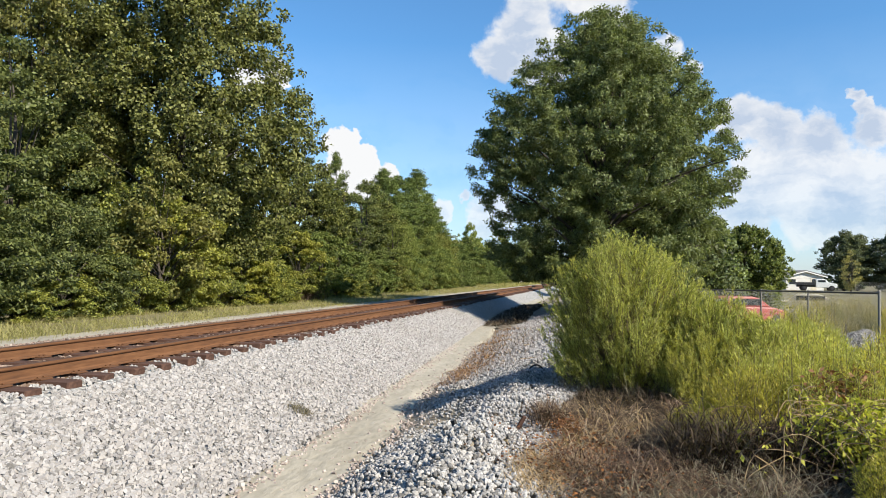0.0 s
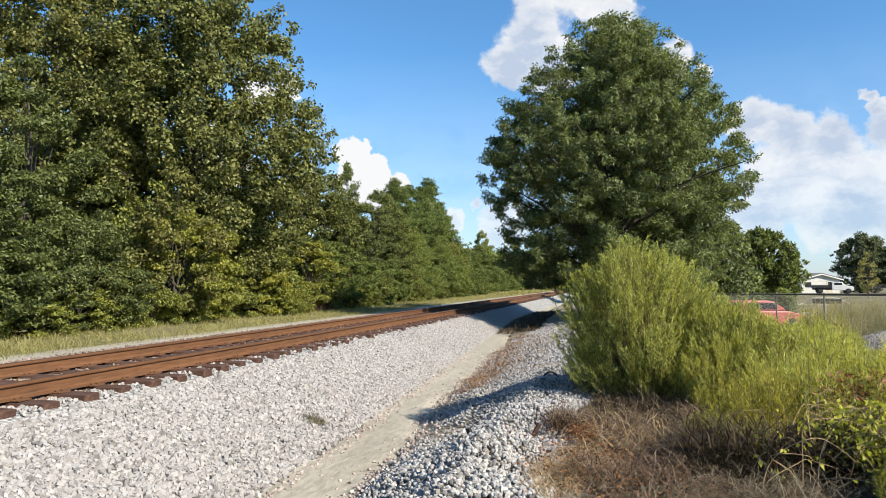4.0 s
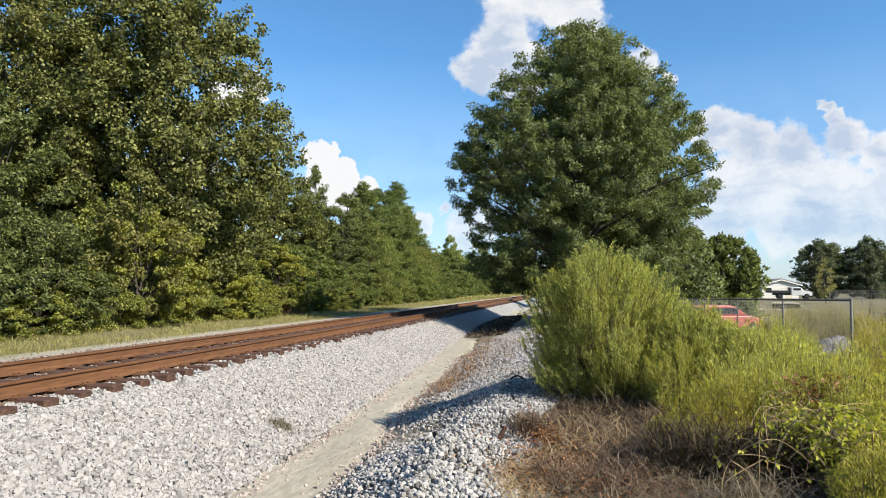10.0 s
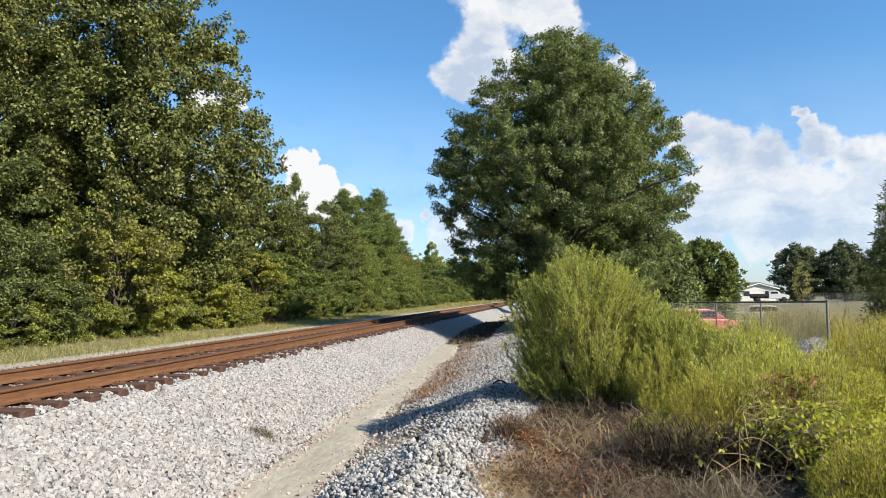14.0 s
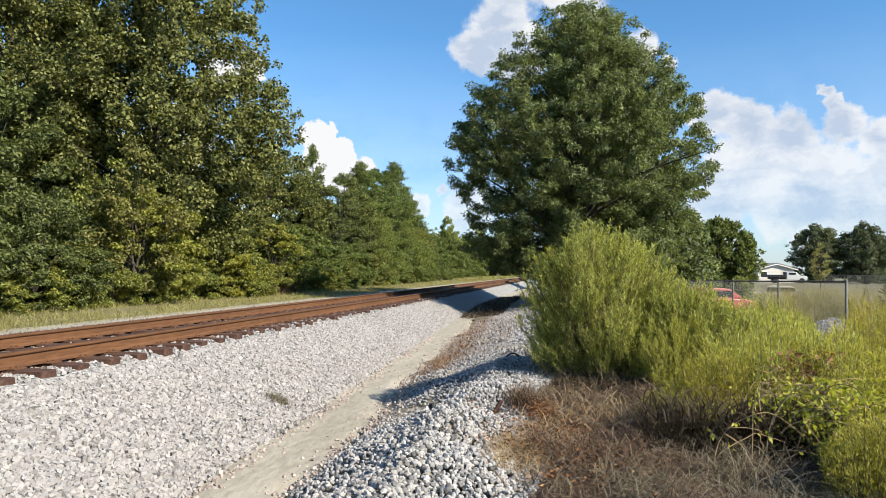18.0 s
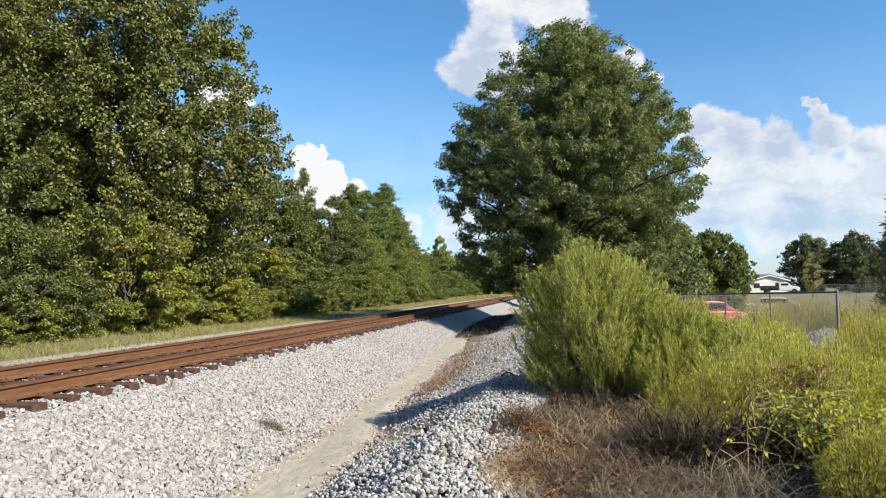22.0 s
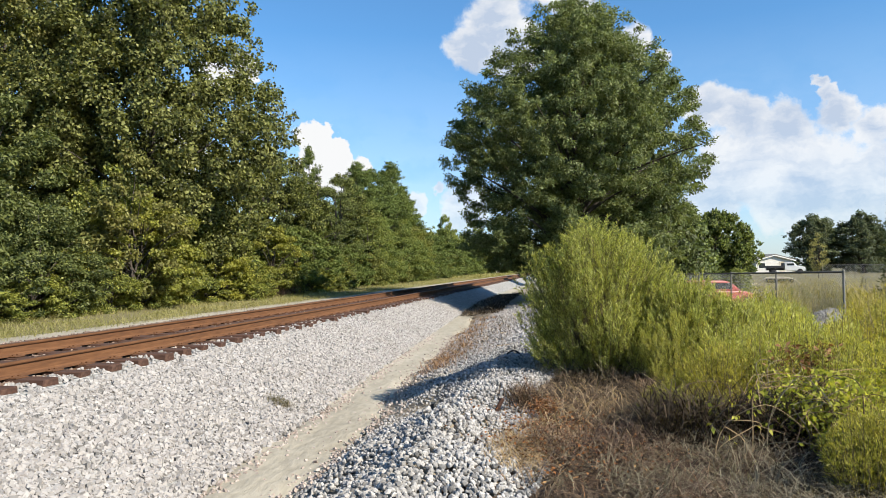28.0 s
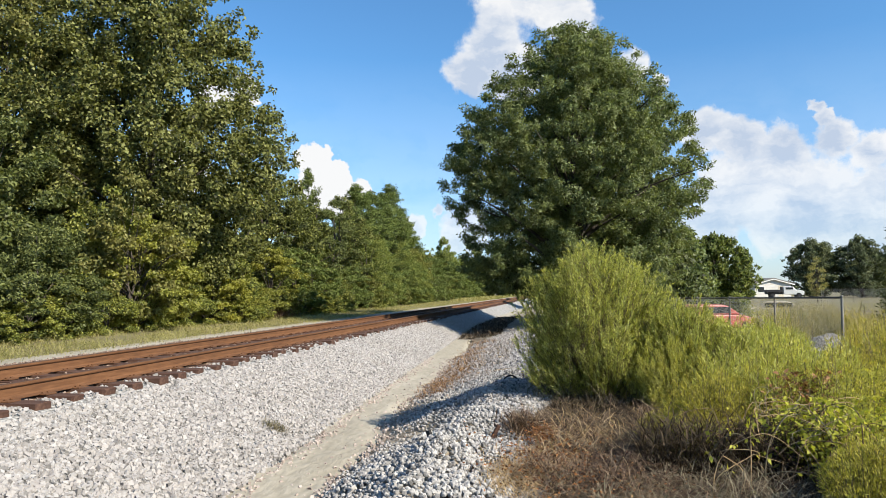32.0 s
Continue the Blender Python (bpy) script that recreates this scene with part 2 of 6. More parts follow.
def ballast_bed_material():
    """Crushed limestone seen from afar: one cell of the pattern for each stone."""
    m, nt, p = base("ballast bed", 0.9, 0.0, 0.3)
    pos = nt.nodes.new("ShaderNodeNewGeometry").outputs["Position"]
    v = nt.nodes.new("ShaderNodeTexVoronoi")
    v.inputs["Scale"].default_value = 19.0
    nt.links.new(pos, v.inputs["Vector"])
    sep = nt.nodes.new("ShaderNodeSeparateColor")
    nt.links.new(v.outputs["Color"], sep.inputs[0])
    tone = ramp_node(nt, sep.outputs[0], [(0.0, (0.18, 0.18, 0.177)), (0.3, (0.278, 0.278, 0.271)), (0.75, (0.346, 0.342, 0.335)), (1.0, (0.406, 0.398, 0.391))])
    # shade between the stones is put into the colour at the cell edges
    gap = ramp_node(nt, v.outputs["Distance"], [(0.0, (1, 1, 1)), (0.55, (0.92, 0.92, 0.92)), (0.9, (0.45, 0.44, 0.43))])
    tone = mix_color(nt, 1.0, tone, gap, "MULTIPLY")
    nt.links.new(tone, p.inputs["Base Color"])
    inv = link_math(nt, "SUBTRACT", 1.0, v.outputs["Distance"])
    nt.links.new(bump(nt, inv, 0.9, 0.05), p.inputs["Normal"])
    return m


LIMESTONE = [(0.0, (0.080, 0.077, 0.073)), (0.10, (0.188, 0.178, 0.172)), (0.3, (0.246, 0.230, 0.224)), (0.45, (0.259, 0.251, 0.247)), (0.6, (0.282, 0.264, 0.251)), (0.75, (0.274, 0.269, 0.269)), (0.93, (0.320, 0.305, 0.295)), (0.99, (0.350, 0.335, 0.327)), (1.0, (0.10, 0.10, 0.10))]
M = {
    "bed": ballast_bed_material(),
    "stone": stone_material("limestone ballast", LIMESTONE, (0.86, 0.84, 0.80)),
    "berm_stone": stone_material("grey and white crushed stone", [(0.0, (0.045, 0.045, 0.045)), (0.18, (0.140, 0.137, 0.134)), (0.45, (0.245, 0.240, 0.234)), (0.85, (0.340, 0.330, 0.322)), (1.0, (0.400, 0.390, 0.376))], (0.86, 0.80, 0.72)),
    "rusty_stone": stone_material("rust-stained ballast", [(0.0, (0.165, 0.128, 0.105)), (0.5, (0.301, 0.248, 0.218)), (1.0, (0.406, 0.353, 0.323))], (0.85, 0.74, 0.65)),
    "crib_stone": stone_material("rust-brown crib stone", [(0.0, (0.085, 0.052, 0.035)), (0.5, (0.170, 0.112, 0.078)), (0.9, (0.245, 0.180, 0.140)), (1.0, (0.30, 0.25, 0.21))], (0.80, 0.68, 0.58)),
    "silt": grainy("silt", [(0.3, (0.205, 0.186, 0.146)), (0.5, (0.282, 0.260, 0.210)), (0.7, (0.355, 0.330, 0.275))], 1.1, 11, 0.95, 0, 0.6, 0.035, (1, 0.4, 1)),
    "bank": grainy("washed bank soil", [(0.3, (0.098, 0.075, 0.056)), (0.45, (0.188, 0.158, 0.117)), (0.66, (0.293, 0.259, 0.207))], 1.6, 16, 0.95, 0, 0.7, 0.04),
    "ground": grainy("field soil and thin grass", [(0.3, (0.06, 0.056, 0.023)), (0.5, (0.128, 0.113, 0.053)), (0.7, (0.203, 0.18, 0.098))], 0.25, 7, 0.95, 0, 0.6, 0.04),
    "litter": grainy("leaf litter", [(0.28, (0.019, 0.013, 0.008)), (0.45, (0.05, 0.033, 0.021)), (0.6, (0.098, 0.066, 0.041)), (0.75, (0.165, 0.124, 0.083))], 1.3, 26, 0.95, 0, 0.9, 0.04),
    "lot": grainy("gravel lot", [(0.3, (0.054, 0.046, 0.027)), (0.5, (0.108, 0.092, 0.060)), (0.7, (0.184, 0.168, 0.135))], 0.3, 9, 0.95, 0, 0.5, 0.03),
    "asphalt": grainy("asphalt", [(0.3, (0.034, 0.034, 0.035)), (0.7, (0.064, 0.064, 0.064))], 0.5, 20, 0.9),
    "rust": grainy("rusted rail", [(0.3, (0.050, 0.021, 0.009)), (0.5, (0.102, 0.044, 0.017)), (0.7, (0.152, 0.071, 0.030))], 1.6, 30, 0.85, 0.0, 0.5, 0.004, (1, 0.12, 1)),
    "rail_head": grainy("dull rail head", [(0.3, (0.041, 0.021, 0.014)), (0.6, (0.079, 0.041, 0.024))], 2.0, 40, 0.7, 0.1, 0.3, 0.003, (1, 0.05, 1)),
    "crib": grainy("rust-stained crib ballast", [(0.3, (0.070, 0.039, 0.023)), (0.5, (0.150, 0.090, 0.055)), (0.68, (0.262, 0.185, 0.138))], 1.2, 24, 0.95, 0, 0.9, 0.04),
    "tie": grainy("creosoted tie", [(0.3, (0.026, 0.012, 0.008)), (0.5, (0.055, 0.026, 0.017)), (0.7, (0.108, 0.060, 0.042))], 1.5, 22, 0.9, 0, 0.8, 0.012, (0.15, 1, 1)),
    "bark": grainy("bark", [(0.3, (0.026, 0.023, 0.019)), (0.55, (0.056, 0.047, 0.038)), (0.75, (0.098, 0.083, 0.068))], 2, 16, 0.95, 0, 0.9, 0.03, (1, 1, 0.25)),
    "twig": grainy("green-brown twig", [(0.3, (0.068, 0.056, 0.023)), (0.7, (0.143, 0.12, 0.06))], 4, 30, 0.9),
    "oak": leafy("willow-oak leaves", [(0.0, (0.012, 0.018, 0.008)), (0.35, (0.070, 0.095, 0.040)), (0.8, (0.150, 0.187, 0.078)), (1.0, (0.230, 0.275, 0.145))], (0.138, 0.160, 0.060), 0.36, 0.45, 0.35, 0.2),
    "sycamore": leafy("sycamore leaves", [(0.0, (0.011, 0.014, 0.006)), (0.35, (0.082, 0.090, 0.027)), (0.8, (0.170, 0.183, 0.058)), (1.0, (0.240, 0.248, 0.100))], (0.172, 0.156, 0.046), 0.28, 0.55, 0.3, 0.16),
    "wood_leaf": leafy("woodland leaves", [(0.0, (0.017, 0.024, 0.008)), (0.4, (0.072, 0.086, 0.022)), (0.8, (0.160, 0.177, 0.049)), (1.0, (0.235, 0.245, 0.085))], (0.156, 0.151, 0.034), 0.28, 0.55, 0.25, 0.18),
    "dark_leaf": leafy("dark glossy leaves", [(0.0, (0.014, 0.023, 0.009)), (0.45, (0.067, 0.084, 0.027)), (0.85, (0.135, 0.154, 0.050)), (1.0, (0.200, 0.226, 0.092))], (0.100, 0.118, 0.035), 0.27, 0.5, 0.3, 0.2),
    "round_leaf": leafy("glossy mid-green leaves", [(0.0, (0.012, 0.020, 0.007)), (0.45, (0.068, 0.093, 0.022)), (0.85, (0.165, 0.200, 0.050)), (1.0, (0.270, 0.305, 0.095))], (0.125, 0.150, 0.034), 0.28, 0.5, 0.3, 0.25),
    "shrub_leaf": leafy("thicket leaves", [(0.0, (0.022, 0.031, 0.009)), (0.4, (0.095, 0.117, 0.025)), (0.8, (0.209, 0.230, 0.050)), (1.0, (0.323, 0.332, 0.095))], (0.256, 0.243, 0.036), 0.32, 0.5, 0.3, 0.3),
    "pine": leafy("pine needles", [(0.0, (0.028, 0.046, 0.013)), (0.5, (0.096, 0.131, 0.034)), (1.0, (0.165, 0.198, 0.061))], (0.115, 0.140, 0.031), 0.2, 0.5, 0.5),
    # distance haze is mixed into this grey-green
    "hazed_leaf": leafy("shade-tree leaves greyed for distance haze", [(0.0, (0.030, 0.040, 0.024)), (0.4, (0.068, 0.084, 0.045)), (0.85, (0.125, 0.146, 0.080)), (1.0, (0.190, 0.210, 0.130))], (0.105, 0.120, 0.062), 0.25, 0.6, 0.3),
    "soft_leaf": leafy("soft light-green leaves", [(0.0, (0.045, 0.060, 0.018)), (0.4, (0.120, 0.150, 0.042)), (0.85, (0.215, 0.245, 0.066)), (1.0, (0.290, 0.315, 0.110))], (0.200, 0.205, 0.045), 0.32, 0.55, 0.35),
    "bush_leaf": leafy("narrow bush leaves", [(0.0, (0.130, 0.136, 0.043)), (0.4, (0.254, 0.272, 0.076)), (0.85, (0.368, 0.382, 0.118)), (1.0, (0.450, 0.460, 0.192))], (0.410, 0.385, 0.098), 0.48, 0.5, 0.9),
    "weed_leaf": leafy("yellow-green weed leaves", [(0.0, (0.052, 0.054, 0.014)), (0.4, (0.240, 0.236, 0.045)), (0.85, (0.372, 0.346, 0.070)), (1.0, (0.440, 0.412, 0.155))], (0.370, 0.300, 0.068), 0.44, 0.5, 0.8),
    "seed_head": leafy("drying seed heads", [(0.0, (0.15, 0.135, 0.045)), (0.5, (0.316, 0.278, 0.113)), (1.0, (0.466, 0.406, 0.226))], (0.331, 0.271, 0.09), 0.4, 0.6, 0.9),
    "vine_leaf": leafy("yellowing vine leaves", [(0.0, (0.150, 0.165, 0.026)), (0.5, (0.275, 0.290, 0.040)), (1.0, (0.400, 0.390, 0.075))], (0.320, 0.300, 0.050), 0.4, 0.45, 1.2),
    "grass": leafy("verge grass", [(0.0, (0.150, 0.152, 0.055)), (0.4, (0.235, 0.222, 0.092)), (0.75, (0.315, 0.282, 0.140)), (1.0, (0.400, 0.350, 0.205))], (0.235, 0.228, 0.075), 0.3, 0.7, 0.25),
    "dry": leafy("dead stalks", [(0.0, (0.020, 0.013, 0.009)), (0.40, (0.066, 0.041, 0.027)), (0.75, (0.146, 0.098, 0.066)), (0.94, (0.310, 0.245, 0.182)), (1.0, (0.260, 0.13, 0.055))], (0.110, 0.080, 0.056), 0.12, 0.8, 1.2),
    "straw": leafy("tan straw", [(0.0, (0.15, 0.098, 0.053)), (0.5, (0.301, 0.218, 0.128)), (1.0, (0.436, 0.353, 0.233))], (0.316, 0.218, 0.12), 0.2, 0.8, 1.2),
    "rusty_grass": leafy("rust-brown dead grass", [(0.0, (0.09, 0.045, 0.023)), (0.5, (0.203, 0.113, 0.06)), (1.0, (0.316, 0.211, 0.128))], (0.226, 0.105, 0.045), 0.2, 0.8, 1.2),
    "grey_dry": leafy("grey dry weeds", [(0.0, (0.045, 0.038, 0.026)), (0.5, (0.143, 0.124, 0.09)), (1.0, (0.271, 0.241, 0.18))], (0.15, 0.135, 0.083), 0.2, 0.8, 1.2),
    # near-black: stands in for shade wherever these twigs are strewn
    "shade_twig": leafy("near-black shade twigs", [(0.0, (0.012, 0.009, 0.006)), (0.6, (0.045, 0.034, 0.022)), (1.0, (0.12, 0.09, 0.06))], (0.05, 0.035, 0.02), 0.1, 0.8, 1.2),
    "fallen": leafy("fallen leaves", [(0.0, (0.06, 0.026, 0.015)), (0.5, (0.170, 0.070, 0.027)), (0.85, (0.300, 0.128, 0.042)), (1.0, (0.34, 0.23, 0.12))], (0.180, 0.085, 0.040), 0.15, 0.8, 1.5),
    "old_rail": grainy("dark weathered pipe", [(0.3, (0.060, 0.054, 0.047)), (0.7, (0.120, 0.110, 0.098))], 3, 40, 0.8, 0.1, 0.1),
    "galv": grainy("galvanised steel", [(0.3, (0.115, 0.109, 0.098)), (0.7, (0.215, 0.205, 0.188))], 3, 40, 0.75, 0.1, 0.1),
    "wire": grainy("weathered wire", [(0.3, (0.22, 0.22, 0.22)), (0.7, (0.34, 0.34, 0.335))], 3, 40, 0.6, 0.2, 0.1),
    "red_paint": plain("faded red car paint", (0.340, 0.072, 0.056), 0.45),
    "white_paint": plain("white paint", (0.66, 0.66, 0.64), 0.35, 0, 0.06),
    "cream": plain("cream paint", (0.466, 0.421, 0.331), 0.5, 0, 0.1),
    "siding": plain("pale siding", (0.52, 0.51, 0.485), 0.7, 0, 0.08),
    "roof": grainy("grey shingles", [(0.3, (0.105, 0.105, 0.105)), (0.7, (0.195, 0.188, 0.18))], 1, 12, 0.9),
    "glass": plain("dark vehicle glass", (0.015, 0.019, 0.023), 0.08),
    "tyre": plain("tyre rubber", (0.015, 0.015, 0.015), 0.9),
    "chrome": plain("bright steel", (0.414, 0.414, 0.421), 0.25, 1.0),
    "dark_steel": plain("dark steel bed", (0.038, 0.038, 0.041), 0.6, 0.3),
    "lamp_red": plain("red lamp glass", (0.226, 0.008, 0.008), 0.2),
    "lamp_clear": plain("clear lamp glass", (0.7, 0.7, 0.68), 0.15),
    "old_wood": grainy("weathered board", [(0.3, (0.15, 0.113, 0.075)), (0.7, (0.301, 0.241, 0.18))], 2, 30, 0.9, 0, 0.5, 0.005, (1, 1, 0.1)),
}


make_world()


# ---- building helpers ----
def mesh_object(name, me, material, parent=None, label=""):
    ob = new(name, me)
    if material is not None and not me.materials:
        me.materials.append(material)
    if parent is not None:
        ob.parent = parent
    if label:
        ob["label"] = label
    return ob


def part(name, bm, material, parent=None, label="", smooth=False):
    me = bpy.data.meshes.new(name)
    bm.to_mesh(me)
    bm.free()
    if smooth:
        me.polygons.foreach_set("use_smooth", [True] * len(me.polygons))
    return mesh_object(name, me, material, parent, label)


def empty(name, x, y, z, rz=0.0, label="", category="", group=""):
    ob = new(name)
    ob.empty_display_size = 0.2
    ob.matrix_basis = pose(x, y, z, 0, 0, rz)
    return tagged(ob, label, category, group)


def polys(name, co, size):
    """A mesh of faces of one size that share no corners, from an array of corners."""
    me = bpy.data.meshes.new(name)
    n = len(co)
    me.vertices.add(n)
    me.vertices.foreach_set("co", np.ascontiguousarray(co, np.float32).ravel())
    me.loops.add(n)
    me.loops.foreach_set("vertex_index", np.arange(n, dtype=np.int32))
    me.polygons.add(n // size)
    me.polygons.foreach_set("loop_start", np.arange(0, n, size, dtype=np.int32))
    me.update(calc_edges=True)
    return me


def indexed(name, co, faces, smooth=False):
    """A mesh from an array of corners and an array of faces of equal size."""
    me = bpy.data.meshes.new(name)
    size = faces.shape[1]
    me.vertices.add(len(co))
    me.vertices.foreach_set("co", np.ascontiguousarray(co, np.float32).ravel())
    me.loops.add(faces.size)
    me.loops.foreach_set("vertex_index", np.ascontiguousarray(faces, np.int32).ravel())
    me.polygons.add(len(faces))
    me.polygons.foreach_set("loop_start", np.arange(0, faces.size, size, dtype=np.int32))
    me.polygons.foreach_set("use_smooth", np.full(len(faces), smooth))
    me.update(calc_edges=True)
    return me


def unit(v):
    return v / np.maximum(np.linalg.norm(v, axis=-1, keepdims=True), 1e-9)


def leaves(name, at, axis, normal, length, width, rng, fold=0.25):
    """One four-cornered leaf at each place, along its axis, folded on its midrib."""
    n = len(at)
    axis = unit(axis)
    side = unit(np.cross(axis, normal))
    up = np.cross(side, axis)
    le = length * (0.65 + 0.7 * rng.random((n, 1)))
    wi = width * (0.65 + 0.7 * rng.random((n, 1))) * 0.5
    mid = at + axis * le * 0.45 + up * wi * fold
    co = np.stack([at, mid + side * wi, at + axis * le - up * le * 0.12, mid - side * wi], 1).reshape(-1, 3)
    return polys(name, co, 4)


def tubes(name, paths, sides=6):
    """Tapered round limbs: each path is a list of (x, y, z, radius)."""
    co, faces, k = [], [], 0
    for path in paths:
        p = np.array(path, float)
        d = np.gradient(p[:, :3], axis=0)
        d = unit(d)
        ref = np.where(np.abs(d[:, 2:3]) > 0.9, np.array([[1.0, 0, 0]]), np.array([[0, 0, 1.0]]))
        a = unit(np.cross(d, ref))
        b = np.cross(d, a)
        ang = np.arange(sides) * 2 * np.pi / sides
        ring = p[:, None, :3] + p[:, None, 3:4] * (a[:, None] * np.cos(ang)[None, :, None] + b[:, None] * np.sin(ang)[None, :, None])
        co.append(ring.reshape(-1, 3))
        m = len(p)
        i = np.arange(m - 1)[:, None] * sides + np.arange(sides)[None]
        j = np.arange(m - 1)[:, None] * sides + (np.arange(sides)[None] + 1) % sides
        faces.append(np.stack([i, j, j + sides, i + sides], -1).reshape(-1, 4) + k)
        k += m * sides
    return indexed(name, np.concatenate(co), np.concatenate(faces), True)


def box(bm, x0, y0, z0, x1, y1, z1, bevel=0.0):
    r = bmesh.ops.create_cube(bm, size=1.0)
    vs = r["verts"]
    bmesh.ops.scale(bm, vec=(x1 - x0, y1 - y0, z1 - z0), verts=vs)
    bmesh.ops.translate(bm, vec=((x0 + x1) / 2, (y0 + y1) / 2, (z0 + z1) / 2), verts=vs)
    if bevel:
        es = list({e for v in vs for e in v.link_edges})
        bmesh.ops.bevel(bm, geom=es, offset=bevel, segments=1, affect="EDGES", profile=0.5)
    return bm


def extruded(outline, axis, a, b, bevel=0.0):
    """A solid from an outline of 2D points, drawn out from a to b along an axis ('x' or 'y')."""
    bm = bmesh.new()
    rings = []
    for t in (a, b):
        rings.append([bm.verts.new((t, u, v) if axis == "x" else (u, t, v)) for u, v in outline])
    n = len(outline)
    for i in range(n):
        bm.faces.new((rings[0][i], rings[0][(i + 1) % n], rings[1][(i + 1) % n], rings[1][i]))
    caps = [bm.faces.new(rings[0]), bm.faces.new(rings[1])]
    bmesh.ops.recalc_face_normals(bm, faces=bm.faces[:])
    if bevel:
        es = [e for f in caps for e in f.edges]
        bmesh.ops.bevel(bm, geom=es, offset=bevel, segments=2, affect="EDGES", profile=0.5)
    return bm


def smooth01(v):
    v = np.clip(v, 0.0, 1.0)
    return v * v * (3 - 2 * v)


# ---- the lie of the land ----
RAIL_TOP, TIE_TOP, BED, CRIB = 0.51, 0.330, 0.170, 0.24
TRACK_X, GAUGE = -6.90, 1.505


def ditch(y):
    """Left edge, right edge and floor of the silted ditch beside the track."""
    s = np.clip(np.asarray(y, float), 2.0, 34.0)
    left = -3.40 - 0.034 * (s - 6)
    return left, left + 0.86 - 0.011 * (s - 6) + 0.06 * np.sin(s * 0.9), -0.62 + 0.013 * (s - 6)


def land(x, y):
    x, y = np.broadcast_arrays(np.asarray(x, float), np.asarray(y, float))
    left, right, floor = ditch(y)
    near = 1 - smooth01((y - 7.6) / 5.0)
    crest_x = -0.98 + 0.13 * (1 - near)
    crest_z = 0.10 + 0.17 * near
    steep = np.exp(-((y - 9.1) / 2.2) ** 2)
    mid_x = (right + crest_x) / 2 + 0.05 * steep
    mid_z = (floor + crest_z) / 2 - 0.04 - 0.03 * steep + 0.15 * (1 - smooth01((y - 5.2) / 2.2))
    xs = [np.full_like(x, v) for v in (-60.0, -10.9, -10.3, -9.4, -8.35, -8.10, -5.70)]
    zs = [np.full_like(x, v) for v in (0.10, 0.12, 0.15, 0.19, BED, CRIB, CRIB)]
    xs += [np.full_like(x, -5.52), left, right, mid_x, crest_x, np.full_like(x, -0.3), np.full_like(x, 60.0)]
    zs += [np.full_like(x, BED), floor, floor, mid_z, crest_z, np.full_like(x, 0.13), np.zeros_like(x)]
    z = np.where(x < xs[0], zs[0], zs[-1])
    for i in range(len(xs) - 1):
        t = (x - xs[i]) / np.maximum(xs[i + 1] - xs[i], 1e-6)
        z = np.where((t >= 0) & (t < 1), zs[i] + (zs[i + 1] - zs[i]) * t, z)
    dip = -0.86 * smooth01((x - 5.0) / 3.0) * smooth01((y - 19) / 9.0) * (1 - smooth01((y - 42) / 30.0))
    rise = 0.36 * smooth01((x - 4.0) / 8.0) * smooth01((y - 48) / 56.0)
    # the spoil berm is lumpy
    on_berm = smooth01((x + 2.3) / 0.5) * smooth01((-0.25 - x) / 0.4) * smooth01((y - 2.5) / 1.5) * (1 - smooth01((y - 11.5) / 4.0))
    lumps = 0.045 * np.sin(2.9 * x + 1.9 * y + 0.6) + 0.035 * np.sin(4.3 * y - 2.2 * x) + 0.022 * np.sin(7.7 * x + 5.1 * y) * np.sin(6.3 * y - 1.1)
    # the near heap drops steeply on its far side into a trough
    off, along = -0.806 * (x + 1.12) + 0.592 * (y - 8.40), -0.592 * (x + 1.12) - 0.806 * (y - 8.40)
    trough = -0.24 * np.exp(-(off / np.where(off < 0, 0.34, 0.75)) ** 2) * smooth01((along + 1.0) / 0.8) * (1 - smooth01((along - 1.2) / 1.0)) * smooth01((x + 2.25) / 0.4)
    return z + dip + rise + on_berm * (lumps + trough)


def land_z(x, y):
    return float(land(x, y))


def sheet(name, xs, ys, z, material, parent=None):
    """A grid over the land: xs and z have the shape (rows, columns)."""
    r, c = z.shape
    co = np.stack([np.broadcast_to(xs, z.shape), np.broadcast_to(ys, z.shape), z], -1).reshape(-1, 3)
    i = (np.arange(r - 1)[:, None] * c + np.arange(c - 1)[None]).reshape(-1)
    return mesh_object(name, indexed(name, co, np.stack([i, i + 1, i + c + 1, i + c], -1), True), material, parent)


def ruffle(x, y, amount, scale):
    return amount * np.array([noise.noise((a * scale, b * scale, 3.7)) for a, b in zip(x.ravel(), y.ravel())]).reshape(x.shape)


def strip(name, lo, hi, y0, y1, cols, rows, material, lift, rough=0.0, wave=0.0):
    """A skin over the land between two lines lo(y) and hi(y)."""
    ys = np.linspace(y0, y1, rows)[:, None] * np.ones((1, cols))
    if y1 - y0 > 60:
        ys = y0 + (y1 - y0) * ((ys - y0) / (y1 - y0)) ** 2.0
    a, b = lo(ys), hi(ys)
    if wave:
        a, b = a + ruffle(a * 0 + 3, ys, wave, 1.3), b + ruffle(b * 0 + 9, ys, wave, 1.3)
    xs = a + (b - a) * np.linspace(0, 1, cols)[None]
    z = land(xs, ys) + lift
    edge = np.minimum(np.linspace(0, 1, cols), np.linspace(1, 0, cols))[None]
    z = z - 0.05 * (1 - np.clip(edge * cols / 1.5, 0, 1))
    if rough:
        z = z + ruffle(xs, ys, rough, 4.0)
    return tagged(sheet(name, xs, ys, z, material), kind="structure")


